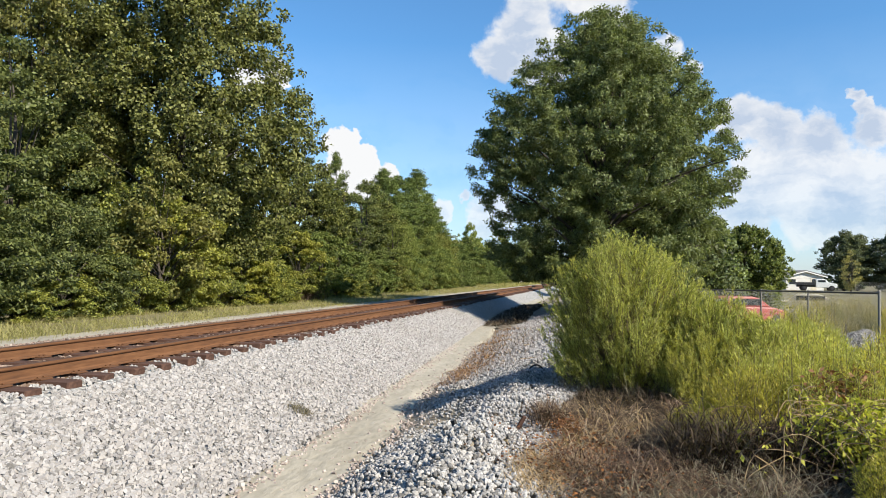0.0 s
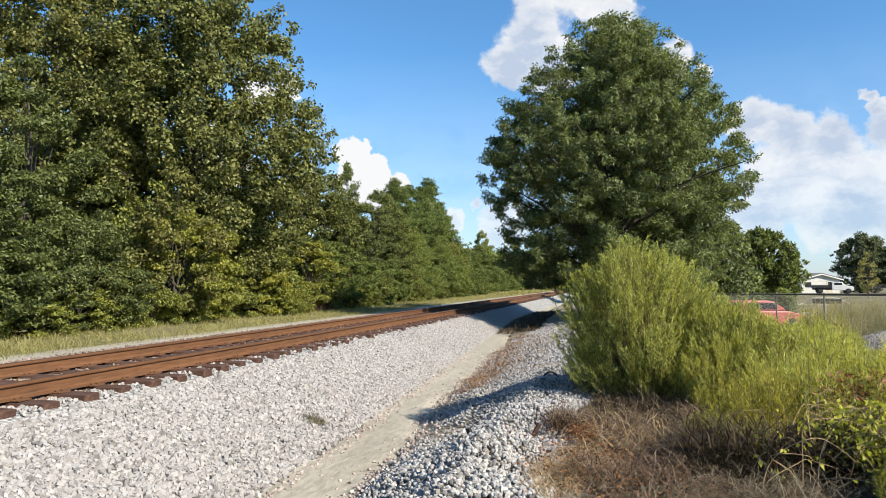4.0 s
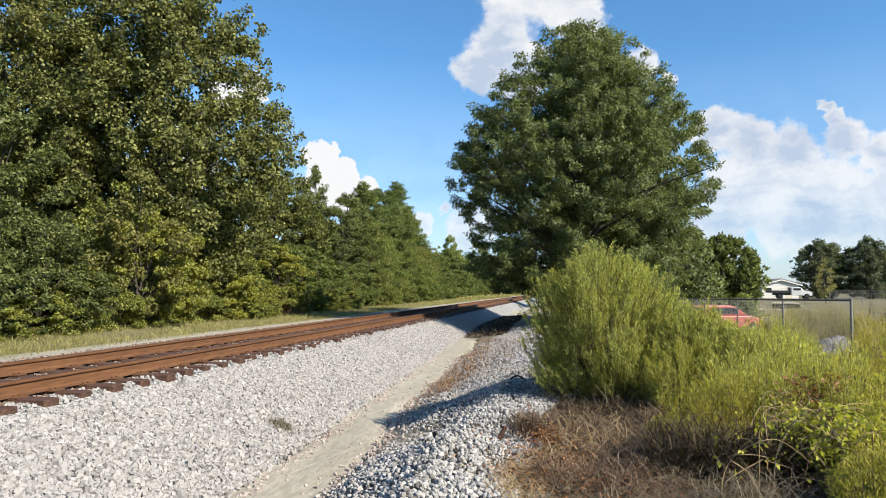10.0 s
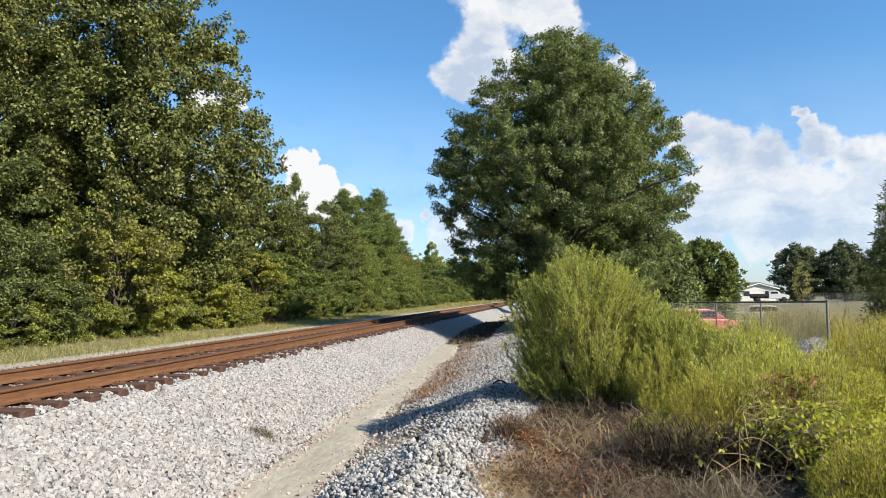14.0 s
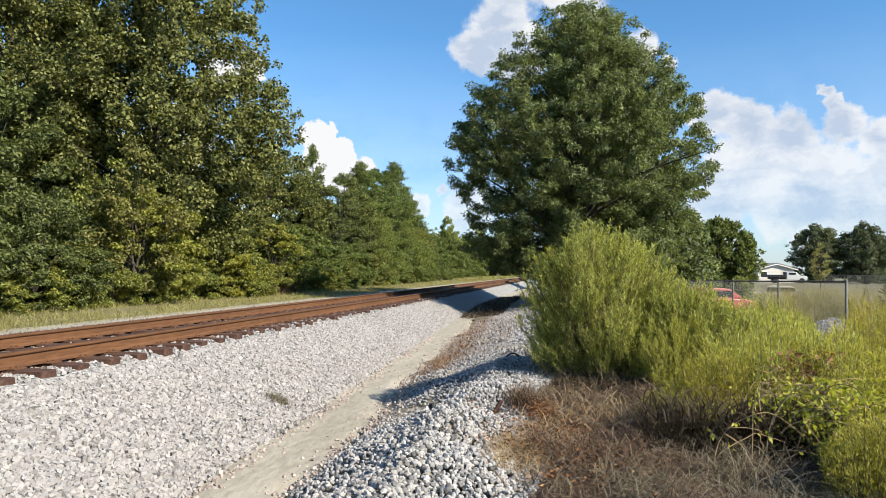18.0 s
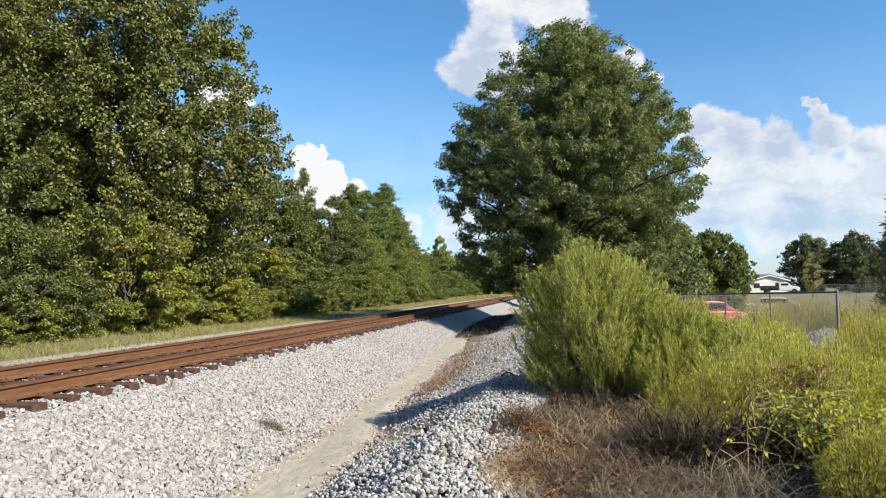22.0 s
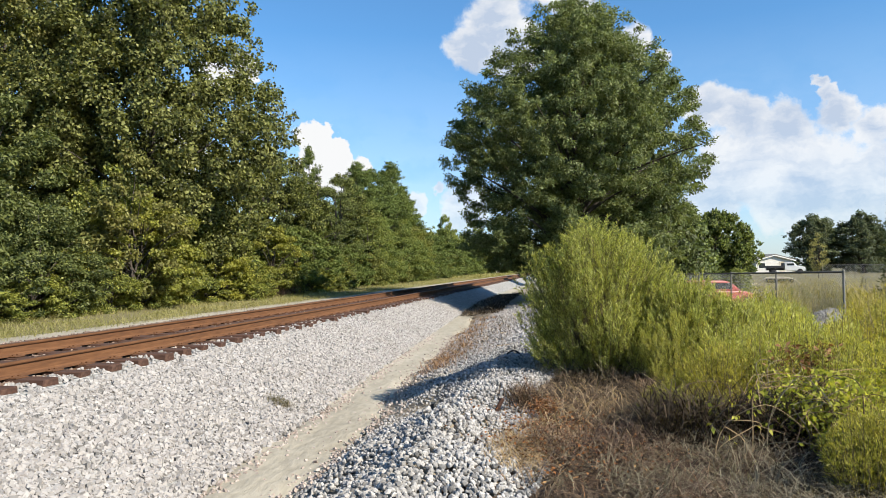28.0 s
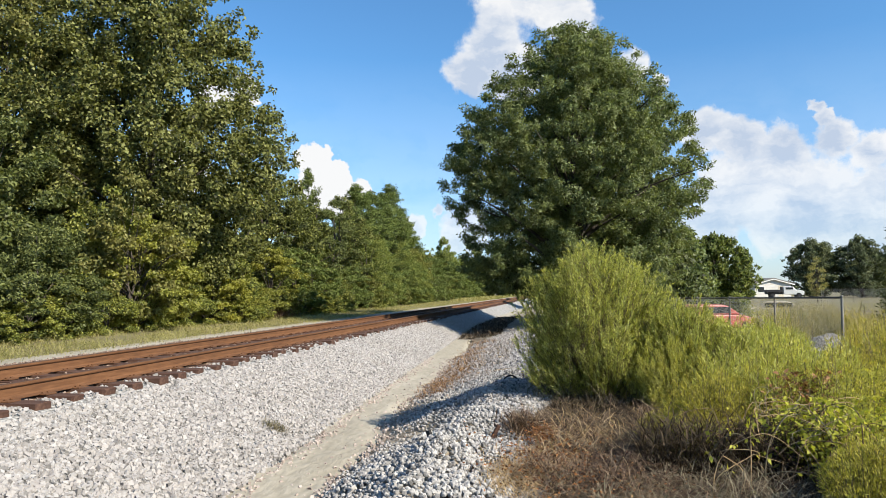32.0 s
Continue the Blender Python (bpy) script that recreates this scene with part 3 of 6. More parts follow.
# ---- ground ----
def make_ground():
    gx = np.concatenate([[-3000, -800, -300, -120, -60, -40, -28, -22, -18, -15, -13], np.arange(-12, -8, 0.4), np.arange(-8, -5.6, 0.6), np.arange(-5.5, 0.6, 0.13),
                         np.arange(0.8, 14, 0.8), np.arange(15, 40, 3), [45, 60, 90, 150, 300, 800, 3000]])
    gy = np.concatenate([[-3000, -600, -120, -30, -10, -3, 0, 1.5], np.arange(2.5, 20, 0.35), np.arange(20, 60, 1.0), np.arange(60, 130, 4), [140, 170, 220, 320, 600, 1200, 3000]])
    x, y = np.meshgrid(gx, gy)
    z = land(x, y) + ruffle(x, y, 0.02, 0.8) - np.where((x > -10.5) & (x < 8.5) & (y < 58), 0.045, 0.0)
    tagged(sheet("ground", x, y, z, M["ground"]), "dry brown soil with thin grass beside the railway", "ground", kind="structure")


make_ground()
bed = strip("ballast_bed", lambda y: y * 0 - 10.2, lambda y: ditch(y)[0] + 0.05, -6, 240, 60, 190, M["bed"], 0.035, 0.006, 0.10)
tagged(bed, "pale crushed limestone ballast under the railway track", "ballast")
tagged(strip("silt_strip", lambda y: ditch(y)[0] - 0.12, lambda y: ditch(y)[1] + 0.10, -8, 26.5, 13, 190, M["silt"], 0.045, 0.025, 0.22),
       "dried pale silt washed along the ditch floor", "silt")
tagged(strip("ditch_soil", lambda y: ditch(y)[0] - 0.10, lambda y: ditch(y)[1] + 0.95, 25.8, 47, 14, 70, M["bank"], 0.035, 0.05, 0.25),
       "bare brown soil in the shaded ditch", "soil")
tagged(strip("far_silt", lambda y: ditch(y)[0] - 0.15, lambda y: ditch(y)[1] + 0.15, 46.5, 90, 9, 80, M["silt"], 0.030, 0.03, 0.2),
       "pale silt in the far ditch", "silt")
tagged(strip("crib_ballast", lambda y: y * 0 - 8.15, lambda y: y * 0 - 5.72, -6, 240, 14, 190, M["crib"], 0.050, 0.012, 0.05),
       "rust-stained ballast between the rails", "ballast")
tagged(strip("ditch_bank", lambda y: ditch(y)[1] + 0.0, lambda y: y * 0 - 0.75, -8, 60, 14, 190, M["bank"], 0.015, 0.012, 0.08),
       "eroded brown bank of the ditch", "bank")
tagged(strip("leaf_litter", lambda y: y * 0 - 0.75, lambda y: y * 0 + 9.0, -8, 13, 60, 110, M["litter"], 0.03, 0.04, 0.15),
       "brown leaf litter and dead twigs on the ground", "leaf litter")
tagged(strip("gravel_lot", lambda y: y * 0 + 6.0, lambda y: y * 0 + 40, 15, 62, 24, 40, M["lot"], 0.04, 0.01, 0.3),
       "pale gravel lot behind the chain-link fence", "gravel lot")
tagged(strip("verge_soil", lambda y: y * 0 - 11.6, lambda y: y * 0 - 9.9, 2, 160, 8, 120, M["silt"], 0.03, 0.01, 0.25),
       "sandy edge between ballast and verge grass", "verge")


# ---- railway track ----
def rail_outline():
    half = [(0.037, 0.0), (0.037, -0.026), (0.030, -0.038), (0.011, -0.046), (0.009, -0.060), (0.009, -0.135), (0.016, -0.152), (0.070, -0.163), (0.070, -0.176)]
    top = [(0.030, 0.004)]
    right = top + half
    return right + [(-u, v) for u, v in reversed(right)]


def rail_mesh(y0, y1):
    o = rail_outline()
    n, ys = len(o), np.concatenate([np.arange(y0, 60, 6.0), np.arange(60, y1 + 1, 20.0)])
    bm = bmesh.new()
    rings = [[bm.verts.new((u, y, v)) for u, v in o] for y in ys]
    for a, b in zip(rings, rings[1:]):
        for i in range(n):
            f = bm.faces.new((a[i], a[(i + 1) % n], b[(i + 1) % n], b[i]))
            zc = (o[i][1] + o[(i + 1) % n][1]) / 2
            f.material_index = 1 if zc > -0.003 else 0
    bm.faces.new(rings[0]), bm.faces.new(rings[-1])
    bmesh.ops.recalc_face_normals(bm, faces=bm.faces[:])
    return bm


TIE_PITCH, TIE_FIRST = 0.563, -4.98


def make_track():
    track = empty("railway_track", TRACK_X, 0, 0, 0, "rusted railway track on dark weathered wooden ties", "railway track")
    for side in (-1, 1):
        rail = part("rail", rail_mesh(-10, 260), M["rust"], track, "rust-brown steel rail with a dull dark head")
        rail.data.materials.append(M["rail_head"])
        rail.location = (side * GAUGE / 2, 0, RAIL_TOP - 0.004)
    rng = np.random.default_rng(5)
    shapes = []
    for k in range(5):
        bm = box(bmesh.new(), -1.30 + 0.03 * k, -0.115, -0.18, 1.29 - 0.02 * (k % 3), 0.115, 0.0, 0.014)
        for v in bm.verts:
            v.co += Vector((rng.normal() * 0.010, rng.normal() * 0.006, rng.normal() * 0.005))
        me = bpy.data.meshes.new("tie")
        bm.to_mesh(me)
        bm.free()
        me.materials.append(M["tie"])
        shapes.append(me)
    bm = box(bmesh.new(), -0.17, -0.09, 0.0, 0.17, 0.09, 0.018, 0.004)
    for sx in (-0.085, 0.085):
        box(bm, sx - 0.014, -0.055, 0.018, sx + 0.014, -0.03, 0.034, 0.003)
        box(bm, sx - 0.014, 0.03, 0.018, sx + 0.014, 0.055, 0.034, 0.003)
    plate = bpy.data.meshes.new("tie_plate")
    bm.to_mesh(plate)
    bm.free()
    plate.materials.append(M["rust"])
    for i in range(190):
        y = TIE_FIRST + i * TIE_PITCH
        tie = mesh_object("tie", shapes[rng.integers(5)], None, track)
        tie.matrix_basis = pose(rng.normal() * 0.035, y + rng.normal() * 0.015, TIE_TOP + rng.normal() * 0.006, 0, 0, rng.normal() * 0.7)
        if 8 < i < 95:
            for side in (-1, 1):
                p = mesh_object("tie_plate", plate, None, track)
                p.location = (side * GAUGE / 2, y, TIE_TOP - 0.006)
    # anchors on the rail foot beside the ties
    bm = box(bmesh.new(), -0.085, -0.012, -0.035, 0.085, 0.012, 0.0, 0.004)
    anchor = bpy.data.meshes.new("rail_anchor")
    bm.to_mesh(anchor)
    bm.free()
    anchor.materials.append(M["rust"])
    for i in range(14, 60, 2):
        for side in (-1, 1):
            a = mesh_object("rail_anchor", anchor, None, track)
            a.location = (side * GAUGE / 2, TIE_FIRST + i * TIE_PITCH + 0.14, RAIL_TOP - 0.18)


make_track()


# ---- plants ----
def crown(rng, profile, n_clumps, clump, n_leaves, length, width, flat=0.6, shell=0.45, droop=0.3, cx=0.0, lean=0.0, spray=0.0, fringe=0.12):
    """Leaf places for a crown: a shell of clumps inside a profile of (height, radius)."""
    hz, hr = np.array(profile, float).T
    t = rng.random(n_clumps * 6) * (hz[-1] - hz[0]) + hz[0]
    r = np.interp(t, hz, hr)
    keep = rng.random(len(t)) < (0.25 + r) / (hr.max() + 0.25)
    t, r = t[keep][:n_clumps], r[keep][:n_clumps]
    ang = rng.random(len(t)) * 2 * np.pi
    rad = np.maximum(r - clump * 0.55, 0.0) * np.sqrt(shell ** 2 + (1 - shell ** 2) * rng.random(len(t)))
    centre = np.stack([cx + rad * np.cos(ang) + lean * t, rad * np.sin(ang), t], -1)
    size = clump * (0.6 + 0.7 * rng.random(len(t)))
    if spray:
        # a fringe of small sprays stands out from the outline
        out_lying = rng.random(len(t)) < 0.18 + 0.5 * fringe
        push = np.where(out_lying, (r + clump * fringe * rng.random(len(t))) / np.maximum(rad, 0.3), 1.0)
        push = np.clip(push, 1.0, 1.45)
        centre = np.stack([cx + rad * push * np.cos(ang) + lean * t, rad * push * np.sin(ang), t], -1)
        size = np.where(out_lying, size * 0.52, size)
    pick = np.cumsum(size ** 2)
    k = np.searchsorted(pick, rng.random(n_leaves) * pick[-1])
    d = unit(rng.normal(size=(n_leaves, 3)))
    # pads: dense on the upper side of each clump, thin below it
    d[:, 2] = np.where(d[:, 2] < 0, d[:, 2] * 0.45, d[:, 2])
    off = d * (size[k] * rng.random(n_leaves) ** 0.24)[:, None] * np.array([1, 1, flat])
    if spray:
        # clumps drawn out into sprays that point outwards and up
        way = unit(np.stack([np.cos(ang), np.sin(ang), 0.35 + 0.9 * rng.random(len(t))], -1) + rng.normal(size=(len(t), 3)) * 0.35)
        off = off * 0.72 + way[k] * (size[k] * spray * (rng.random(n_leaves) - 0.4) * (0.5 + 0.9 * rng.random(len(t))[k]))[:, None]
    at = centre[k] + off
    out = unit(np.stack([at[:, 0] - cx - lean * at[:, 2], at[:, 1], np.zeros(n_leaves)], -1) + 1e-6)
    normal = unit(d * 0.5 + out * 0.45 + np.array([0, 0, 0.5]) + rng.normal(size=(n_leaves, 3)) * 1.0)
    axis = unit(out * 0.6 + rng.normal(size=(n_leaves, 3)) * 0.8 - np.array([0, 0, droop]))
    axis = unit(axis - normal * (axis * normal).sum(-1, keepdims=True))
    return at, axis, normal, centre, size


def limb_paths(rng, height, radius, centres, cx=0.0, start=0.18, count=40, lean=0.0):
    """A trunk and limbs that reach out to some of the clumps."""
    zs = np.linspace(-0.25, height * 0.92, 9)
    paths = [[(cx * max(z, 0) / height + lean * z + 0.12 * math.sin(z * 0.8), 0.10 * math.cos(z * 1.1) - 0.1, z, radius * (1.35 if z < 0 else 1) * (1 - 0.93 * max(z, 0) / height)) for z in zs]]
    for c in centres[rng.permutation(len(centres))[:count]]:
        z0 = max(height * start * 0.6, c[2] * (0.45 + 0.3 * rng.random()) - 0.4)
        base_x = cx * z0 / height + lean * z0
        r0 = radius * 0.42 * (1 - 0.8 * z0 / height) + 0.01
        pts = []
        for s in np.linspace(0, 1, 5):
            pts.append((base_x + (c[0] - base_x) * s, c[1] * s, z0 + (c[2] - z0) * (s ** 0.8) + 0.15 * math.sin(s * 3.1), r0 * (1 - 0.88 * s)))
        paths.append(pts)
    return paths


def tree(name, label, seed, height, radius, profile, n_clumps, clump, n_leaves, length, width, leaf, bark="bark",
         flat=0.6, shell=0.45, droop=0.3, cx=0.0, limbs=40, lean=0.0, fold=0.25, category="tree", spray=0.0, fringe=0.12, limb_parts=False):
    rng = np.random.default_rng(seed)
    root = empty(name, 0, 0, 0, 0, label, category)
    at, axis, normal, centre, _ = crown(rng, profile, n_clumps, clump, n_leaves, length, width, flat, shell, droop, cx, lean, spray, fringe)
    paths = limb_paths(rng, height, radius, centre, cx, 0.18, limbs, lean)
    trunk = mesh_object("trunk", tubes("trunk", paths[:1] if limb_parts else paths, 9 if limb_parts else 7), M[bark], root)
    for path in paths[1:] if limb_parts else ():
        mesh_object("limb", tubes("limb", [path], 6), M[bark], trunk)
    mesh_object("crown", leaves("crown", at, axis, normal, length, width, rng, fold), M[leaf], root)
    return root


def stand(ob, x, y, rz=0.0, sink=0.0):
    ob.matrix_basis = pose(x, y, land_z(x, y) - sink, 0, 0, rz)
    return ob


# the great willow oak on the bank
OAK_PROFILE = [(1.3, 3.4), (2.0, 5.0), (2.9, 6.0), (3.6, 5.6), (4.9, 5.8), (6.7, 6.75), (8.1, 6.75), (9.3, 6.3), (11.0, 5.5), (12.2, 4.5), (13.7, 3.4), (14.9, 2.0), (15.7, 0.6)]
oak = tree("oak_tree", "large dense dark-green oak with low drooping branches beside the track", 11, 15.2, 0.34, OAK_PROFILE, 1600, 0.72, 290000, 0.175, 0.064,
           "oak", flat=0.66, shell=0.10, droop=0.2, limbs=70, spray=1.0, fringe=0.65, limb_parts=True)
stand(oak, 0.42, 31.3, 20)
oak.scale = (0.80, 0.80, 0.845)

# the tall sycamore over the wood's edge
SYC_PROFILE = [(1.6, 3.6), (3.5, 5.4), (6.0, 6.4), (7.7, 6.3), (9.5, 5.7), (11.3, 4.9), (13.0, 4.7), (14.5, 3.6), (16.5, 2.8), (18.0, 0.8)]
syc = tree("sycamore_tree", "tall olive-green sycamore with large leaves", 21, 17.5, 0.17, SYC_PROFILE, 1250, 0.68, 150000, 0.150, 0.118,
           "sycamore", "bark", flat=1.25, shell=0.18, droop=0.6, limbs=24, spray=0.55, fringe=0.3)
stand(syc, -18.4, 28.6)
syc_behind = copy_thing(syc, pose(-25.5, 27.6, land_z(-25.5, 27.6), 0, 0, 140))
syc_behind.scale = (0.95, 0.95, 1.05)


def woodland():
    kinds = [
        tree("woodland_tree", "dense green broadleaf tree at the wood's edge", 31, 11.5, 0.20, [(0.8, 2.6), (3, 4.2), (6, 4.6), (8.5, 3.6), (10.5, 2.0), (11.8, 0.5)], 110, 0.75, 19000, 0.20, 0.11, "wood_leaf", limbs=20, spray=1.0),
        tree("woodland_tree", "slender green tree crowded in the wood", 32, 13.0, 0.18, [(1.0, 2.0), (4, 3.2), (8, 3.6), (11, 2.6), (13.3, 0.5)], 105, 0.7, 19000, 0.20, 0.10, "wood_leaf", limbs=20, droop=0.5, spray=1.0),
        tree("woodland_tree", "spreading green tree behind the thicket", 33, 9.5, 0.18, [(0.6, 2.6), (2.5, 4.0), (5, 4.4), (7.5, 3.2), (9.8, 0.6)], 105, 0.75, 19000, 0.20, 0.10, "wood_leaf", limbs=20, spray=1.0),
        tree("woodland_tree", "dark small-leaved tree leaning out of the wood", 35, 8.6, 0.14, [(0.5, 1.8), (2.5, 2.6), (5, 2.7), (7.2, 1.7), (8.8, 0.3)], 85, 0.6, 18000, 0.15, 0.075, "dark_leaf", limbs=14, droop=0.4, spray=0.7),
    ]
    sparse = tree("woodland_tree", "dim green tree deep in the wood", 36, 10.5, 0.18, [(0.6, 2.8), (3, 4.2), (6, 4.4), (8.5, 3.2), (10.7, 0.6)], 120, 0.95, 4600, 0.46, 0.28, "wood_leaf", limbs=10)
    pine = tree("pine_tree", "narrow dark pine standing above the wood", 34, 11.0, 0.16, [(0.4, 2.5), (4, 2.6), (7, 2.4), (9.3, 1.9), (10.6, 1.3), (11.6, 0.6), (12.0, 0.15)], 330, 0.52, 36000, 0.23, 0.06, "pine", flat=0.6, shell=0.08, droop=-0.5, limbs=50, fold=0.1, spray=1.1)
    weeping = tree("woodland_tree", "light-green feathery tree with drooping sprays", 39, 6.8, 0.10, [(0.2, 2.0), (1.8, 2.3), (3.6, 2.0), (5.4, 1.2), (6.9, 0.2)], 150, 0.5, 22000, 0.17, 0.035, "soft_leaf", flat=0.9, limbs=24, droop=1.3, spray=0.9)
    distant = tree("woodland_tree", "distant pale green tree where the line bends", 40, 10.0, 0.2, [(0.2, 3.4), (3, 4.2), (6, 4.0), (8.5, 2.6), (10.2, 0.5)], 190, 0.8, 15000, 0.34, 0.20, "soft_leaf", flat=0.8, limbs=10, spray=0.9)
    shrubs = [
        tree("thicket_shrub", "bright green shrub at the foot of the wood", 41, 3.6, 0.05, [(0.1, 1.5), (1.2, 2.0), (2.4, 1.7), (3.7, 0.4)], 72, 0.40, 11000, 0.115, 0.065, "shrub_leaf", spray=0.9, flat=0.5, limbs=16, category="shrub"),
        tree("thicket_shrub", "tangled green shrub overgrown with vines", 42, 4.6, 0.06, [(0.1, 1.7), (1.5, 2.3), (3.2, 1.9), (4.8, 0.4)], 78, 0.44, 12000, 0.12, 0.068, "shrub_leaf", spray=0.9, flat=0.5, limbs=16, droop=0.6, category="shrub"),
        tree("thicket_shrub", "low leafy shrub leaning over the verge", 43, 2.5, 0.04, [(0.05, 1.4), (0.9, 1.8), (1.7, 1.4), (2.6, 0.3)], 64, 0.36, 10500, 0.11, 0.06, "shrub_leaf", spray=0.9, flat=0.5, limbs=12, category="shrub"),
    ]
    dark_shrub = tree("thicket_shrub", "dark green glossy shrub at the foot of the wood", 46, 4.2, 0.06, [(0.1, 1.6), (1.3, 2.2), (3.0, 1.9), (4.4, 0.4)], 85, 0.42, 13000, 0.12, 0.06, "dark_leaf", spray=0.8, flat=0.6, limbs=12, category="shrub")
    far_shrubs = [
        tree("thicket_shrub", "green shrub in the thicket along the line", 44, 3.9, 0.05, [(0.1, 1.5), (1.2, 2.1), (2.6, 1.7), (4.0, 0.4)], 75, 0.42, 7500, 0.17, 0.06, "pine", spray=0.7, flat=0.55, limbs=8, category="shrub"),
        tree("thicket_shrub", "leafy shrub crowding the verge", 45, 3.0, 0.05, [(0.1, 1.6), (1.0, 2.0), (2.0, 1.6), (3.1, 0.4)], 65, 0.42, 7000, 0.16, 0.075, "wood_leaf", spray=0.7, flat=0.55, limbs=8, category="shrub"),
    ]
    rng = np.random.default_rng(77)
    used = set()

    def put(proto, x, y, height_scale, width_scale, group):
        if proto.name in used:
            o = copy_thing(proto, Matrix.Identity(4))
        else:
            used.add(proto.name)
            o = proto
        o.matrix_basis = pose(x, y, land_z(x, y) - 0.05, 0, 0, rng.random() * 360)
        o.scale = (width_scale, width_scale, height_scale)
        tagged(o, group=group)

    # trees that stand out against the sky: kind, x, y, height factor, width factor
    for k, x, y, h, w in ((3, -18.9, 19.6, 1.05, 1.05), (3, -17.8, 16.0, 0.85, 0.9), (3, -21.5, 22.5, 1.0, 1.0), (1, -22.5, 40.0, 0.66, 0.9), (3, -18.2, 36.5, 0.80, 1.1),
                          (2, -18.6, 41.5, 0.90, 0.8), (0, -18.6, 45.0, 0.76, 0.75), (4, -18.3, 48.0, 0.86, 0.48), (3, -17.2, 46.5, 0.92, 0.9), (3, -17.6, 52.0, 0.98, 1.0),
                          (0, -18.4, 56.0, 0.80, 0.8), (4, -19.0, 62.0, 0.94, 1.0), (4, -19.1, 67.5, 0.95, 1.1), (4, -19.2, 74.8, 1.10, 1.1), (4, -20.6, 80.0, 1.08, 1.2), (4, -21.4, 71.0, 0.98, 1.2), (3, -18.2, 42.8, 1.05, 0.9),
                          (4, -20.6, 86.0, 0.98, 1.1), (4, -21.3, 92.5, 0.92, 1.1), (2, -19.5, 84.0, 0.80, 0.9), (0, -23.3, 98.0, 0.85, 0.9), (2, -22.5, 110.0, 0.85, 1.0),
                          (6, -23.5, 136.0, 1.16, 0.8), (6, -19.6, 148.0, 1.12, 0.9), (6, -14.8, 156.0, 1.1, 1.0), (6, -10.5, 164.0, 0.88, 1.0), (6, -6.0, 172.0, 0.88, 1.1), (6, -1.0, 180.0, 0.9, 1.2),
                          (5, -16.0, 55.5, 0.98, 1.0), (5, -16.0, 60.0, 0.85, 0.9), (5, -16.3, 69.0, 0.92, 1.0), (5, -16.6, 77.0, 0.80, 1.0)):
        put(pine if k == 4 else weeping if k == 5 else distant if k == 6 else kinds[k], x, y, h, w, "trees of the wood")
    olive = tree("woodland_tree", "olive-brown young tree turning colour before the wood", 38, 5.6, 0.07, [(0.6, 1.3), (2.2, 2.0), (3.8, 1.9), (5.7, 0.5)], 80, 0.5, 9000, 0.15, 0.09, "sycamore", limbs=24, droop=0.3, spray=0.8)
    put(olive, -14.94, 22.27, 0.95, 0.95, "trees of the wood")
    # the wood behind them
    for i in range(14):
        y = 34 + i * 6.8 + rng.normal() * 1.2
        put(sparse, -25.5 + rng.normal() * 1.5, y, 0.60 + 0.12 * rng.random() + (0.1 if y > 70 else 0), 1.0 + 0.2 * rng.random(), "trees of the wood")
    # low growth before it
    y = 11.0
    while y < 48:
        put(shrubs[2], -15.05 + rng.normal() * 0.3, y, 0.42 + 0.3 * rng.random(), 0.62 + 0.25 * rng.random(), "low shrubs of the thicket")
        y += 1.15 + 0.9 * rng.random()
    # the thicket along the verge
    y = 12.5
    while y < 185:
        x = -15.9 + rng.normal() * 0.35 - max(0, y - 55) * 0.035
        near = y < 36
        k = int(rng.integers(3))
        s = 0.72 + 0.28 * rng.random() + max(0, y - 45) * 0.006
        put(dark_shrub if y < 20.5 else shrubs[k] if near else far_shrubs[k % 2], x, y, s, s * 1.1, "shrubs of the thicket")
        if rng.random() < 0.7:
            put(dark_shrub if y < 21.5 else shrubs[int(rng.integers(2))] if near else far_shrubs[0], x - 2.0 + rng.normal() * 0.3, y + 0.8, s * 1.2, s, "shrubs of the thicket")
        y += 1.8 + 0.8 * rng.random() + max(0, y - 36) * 0.03


woodland()


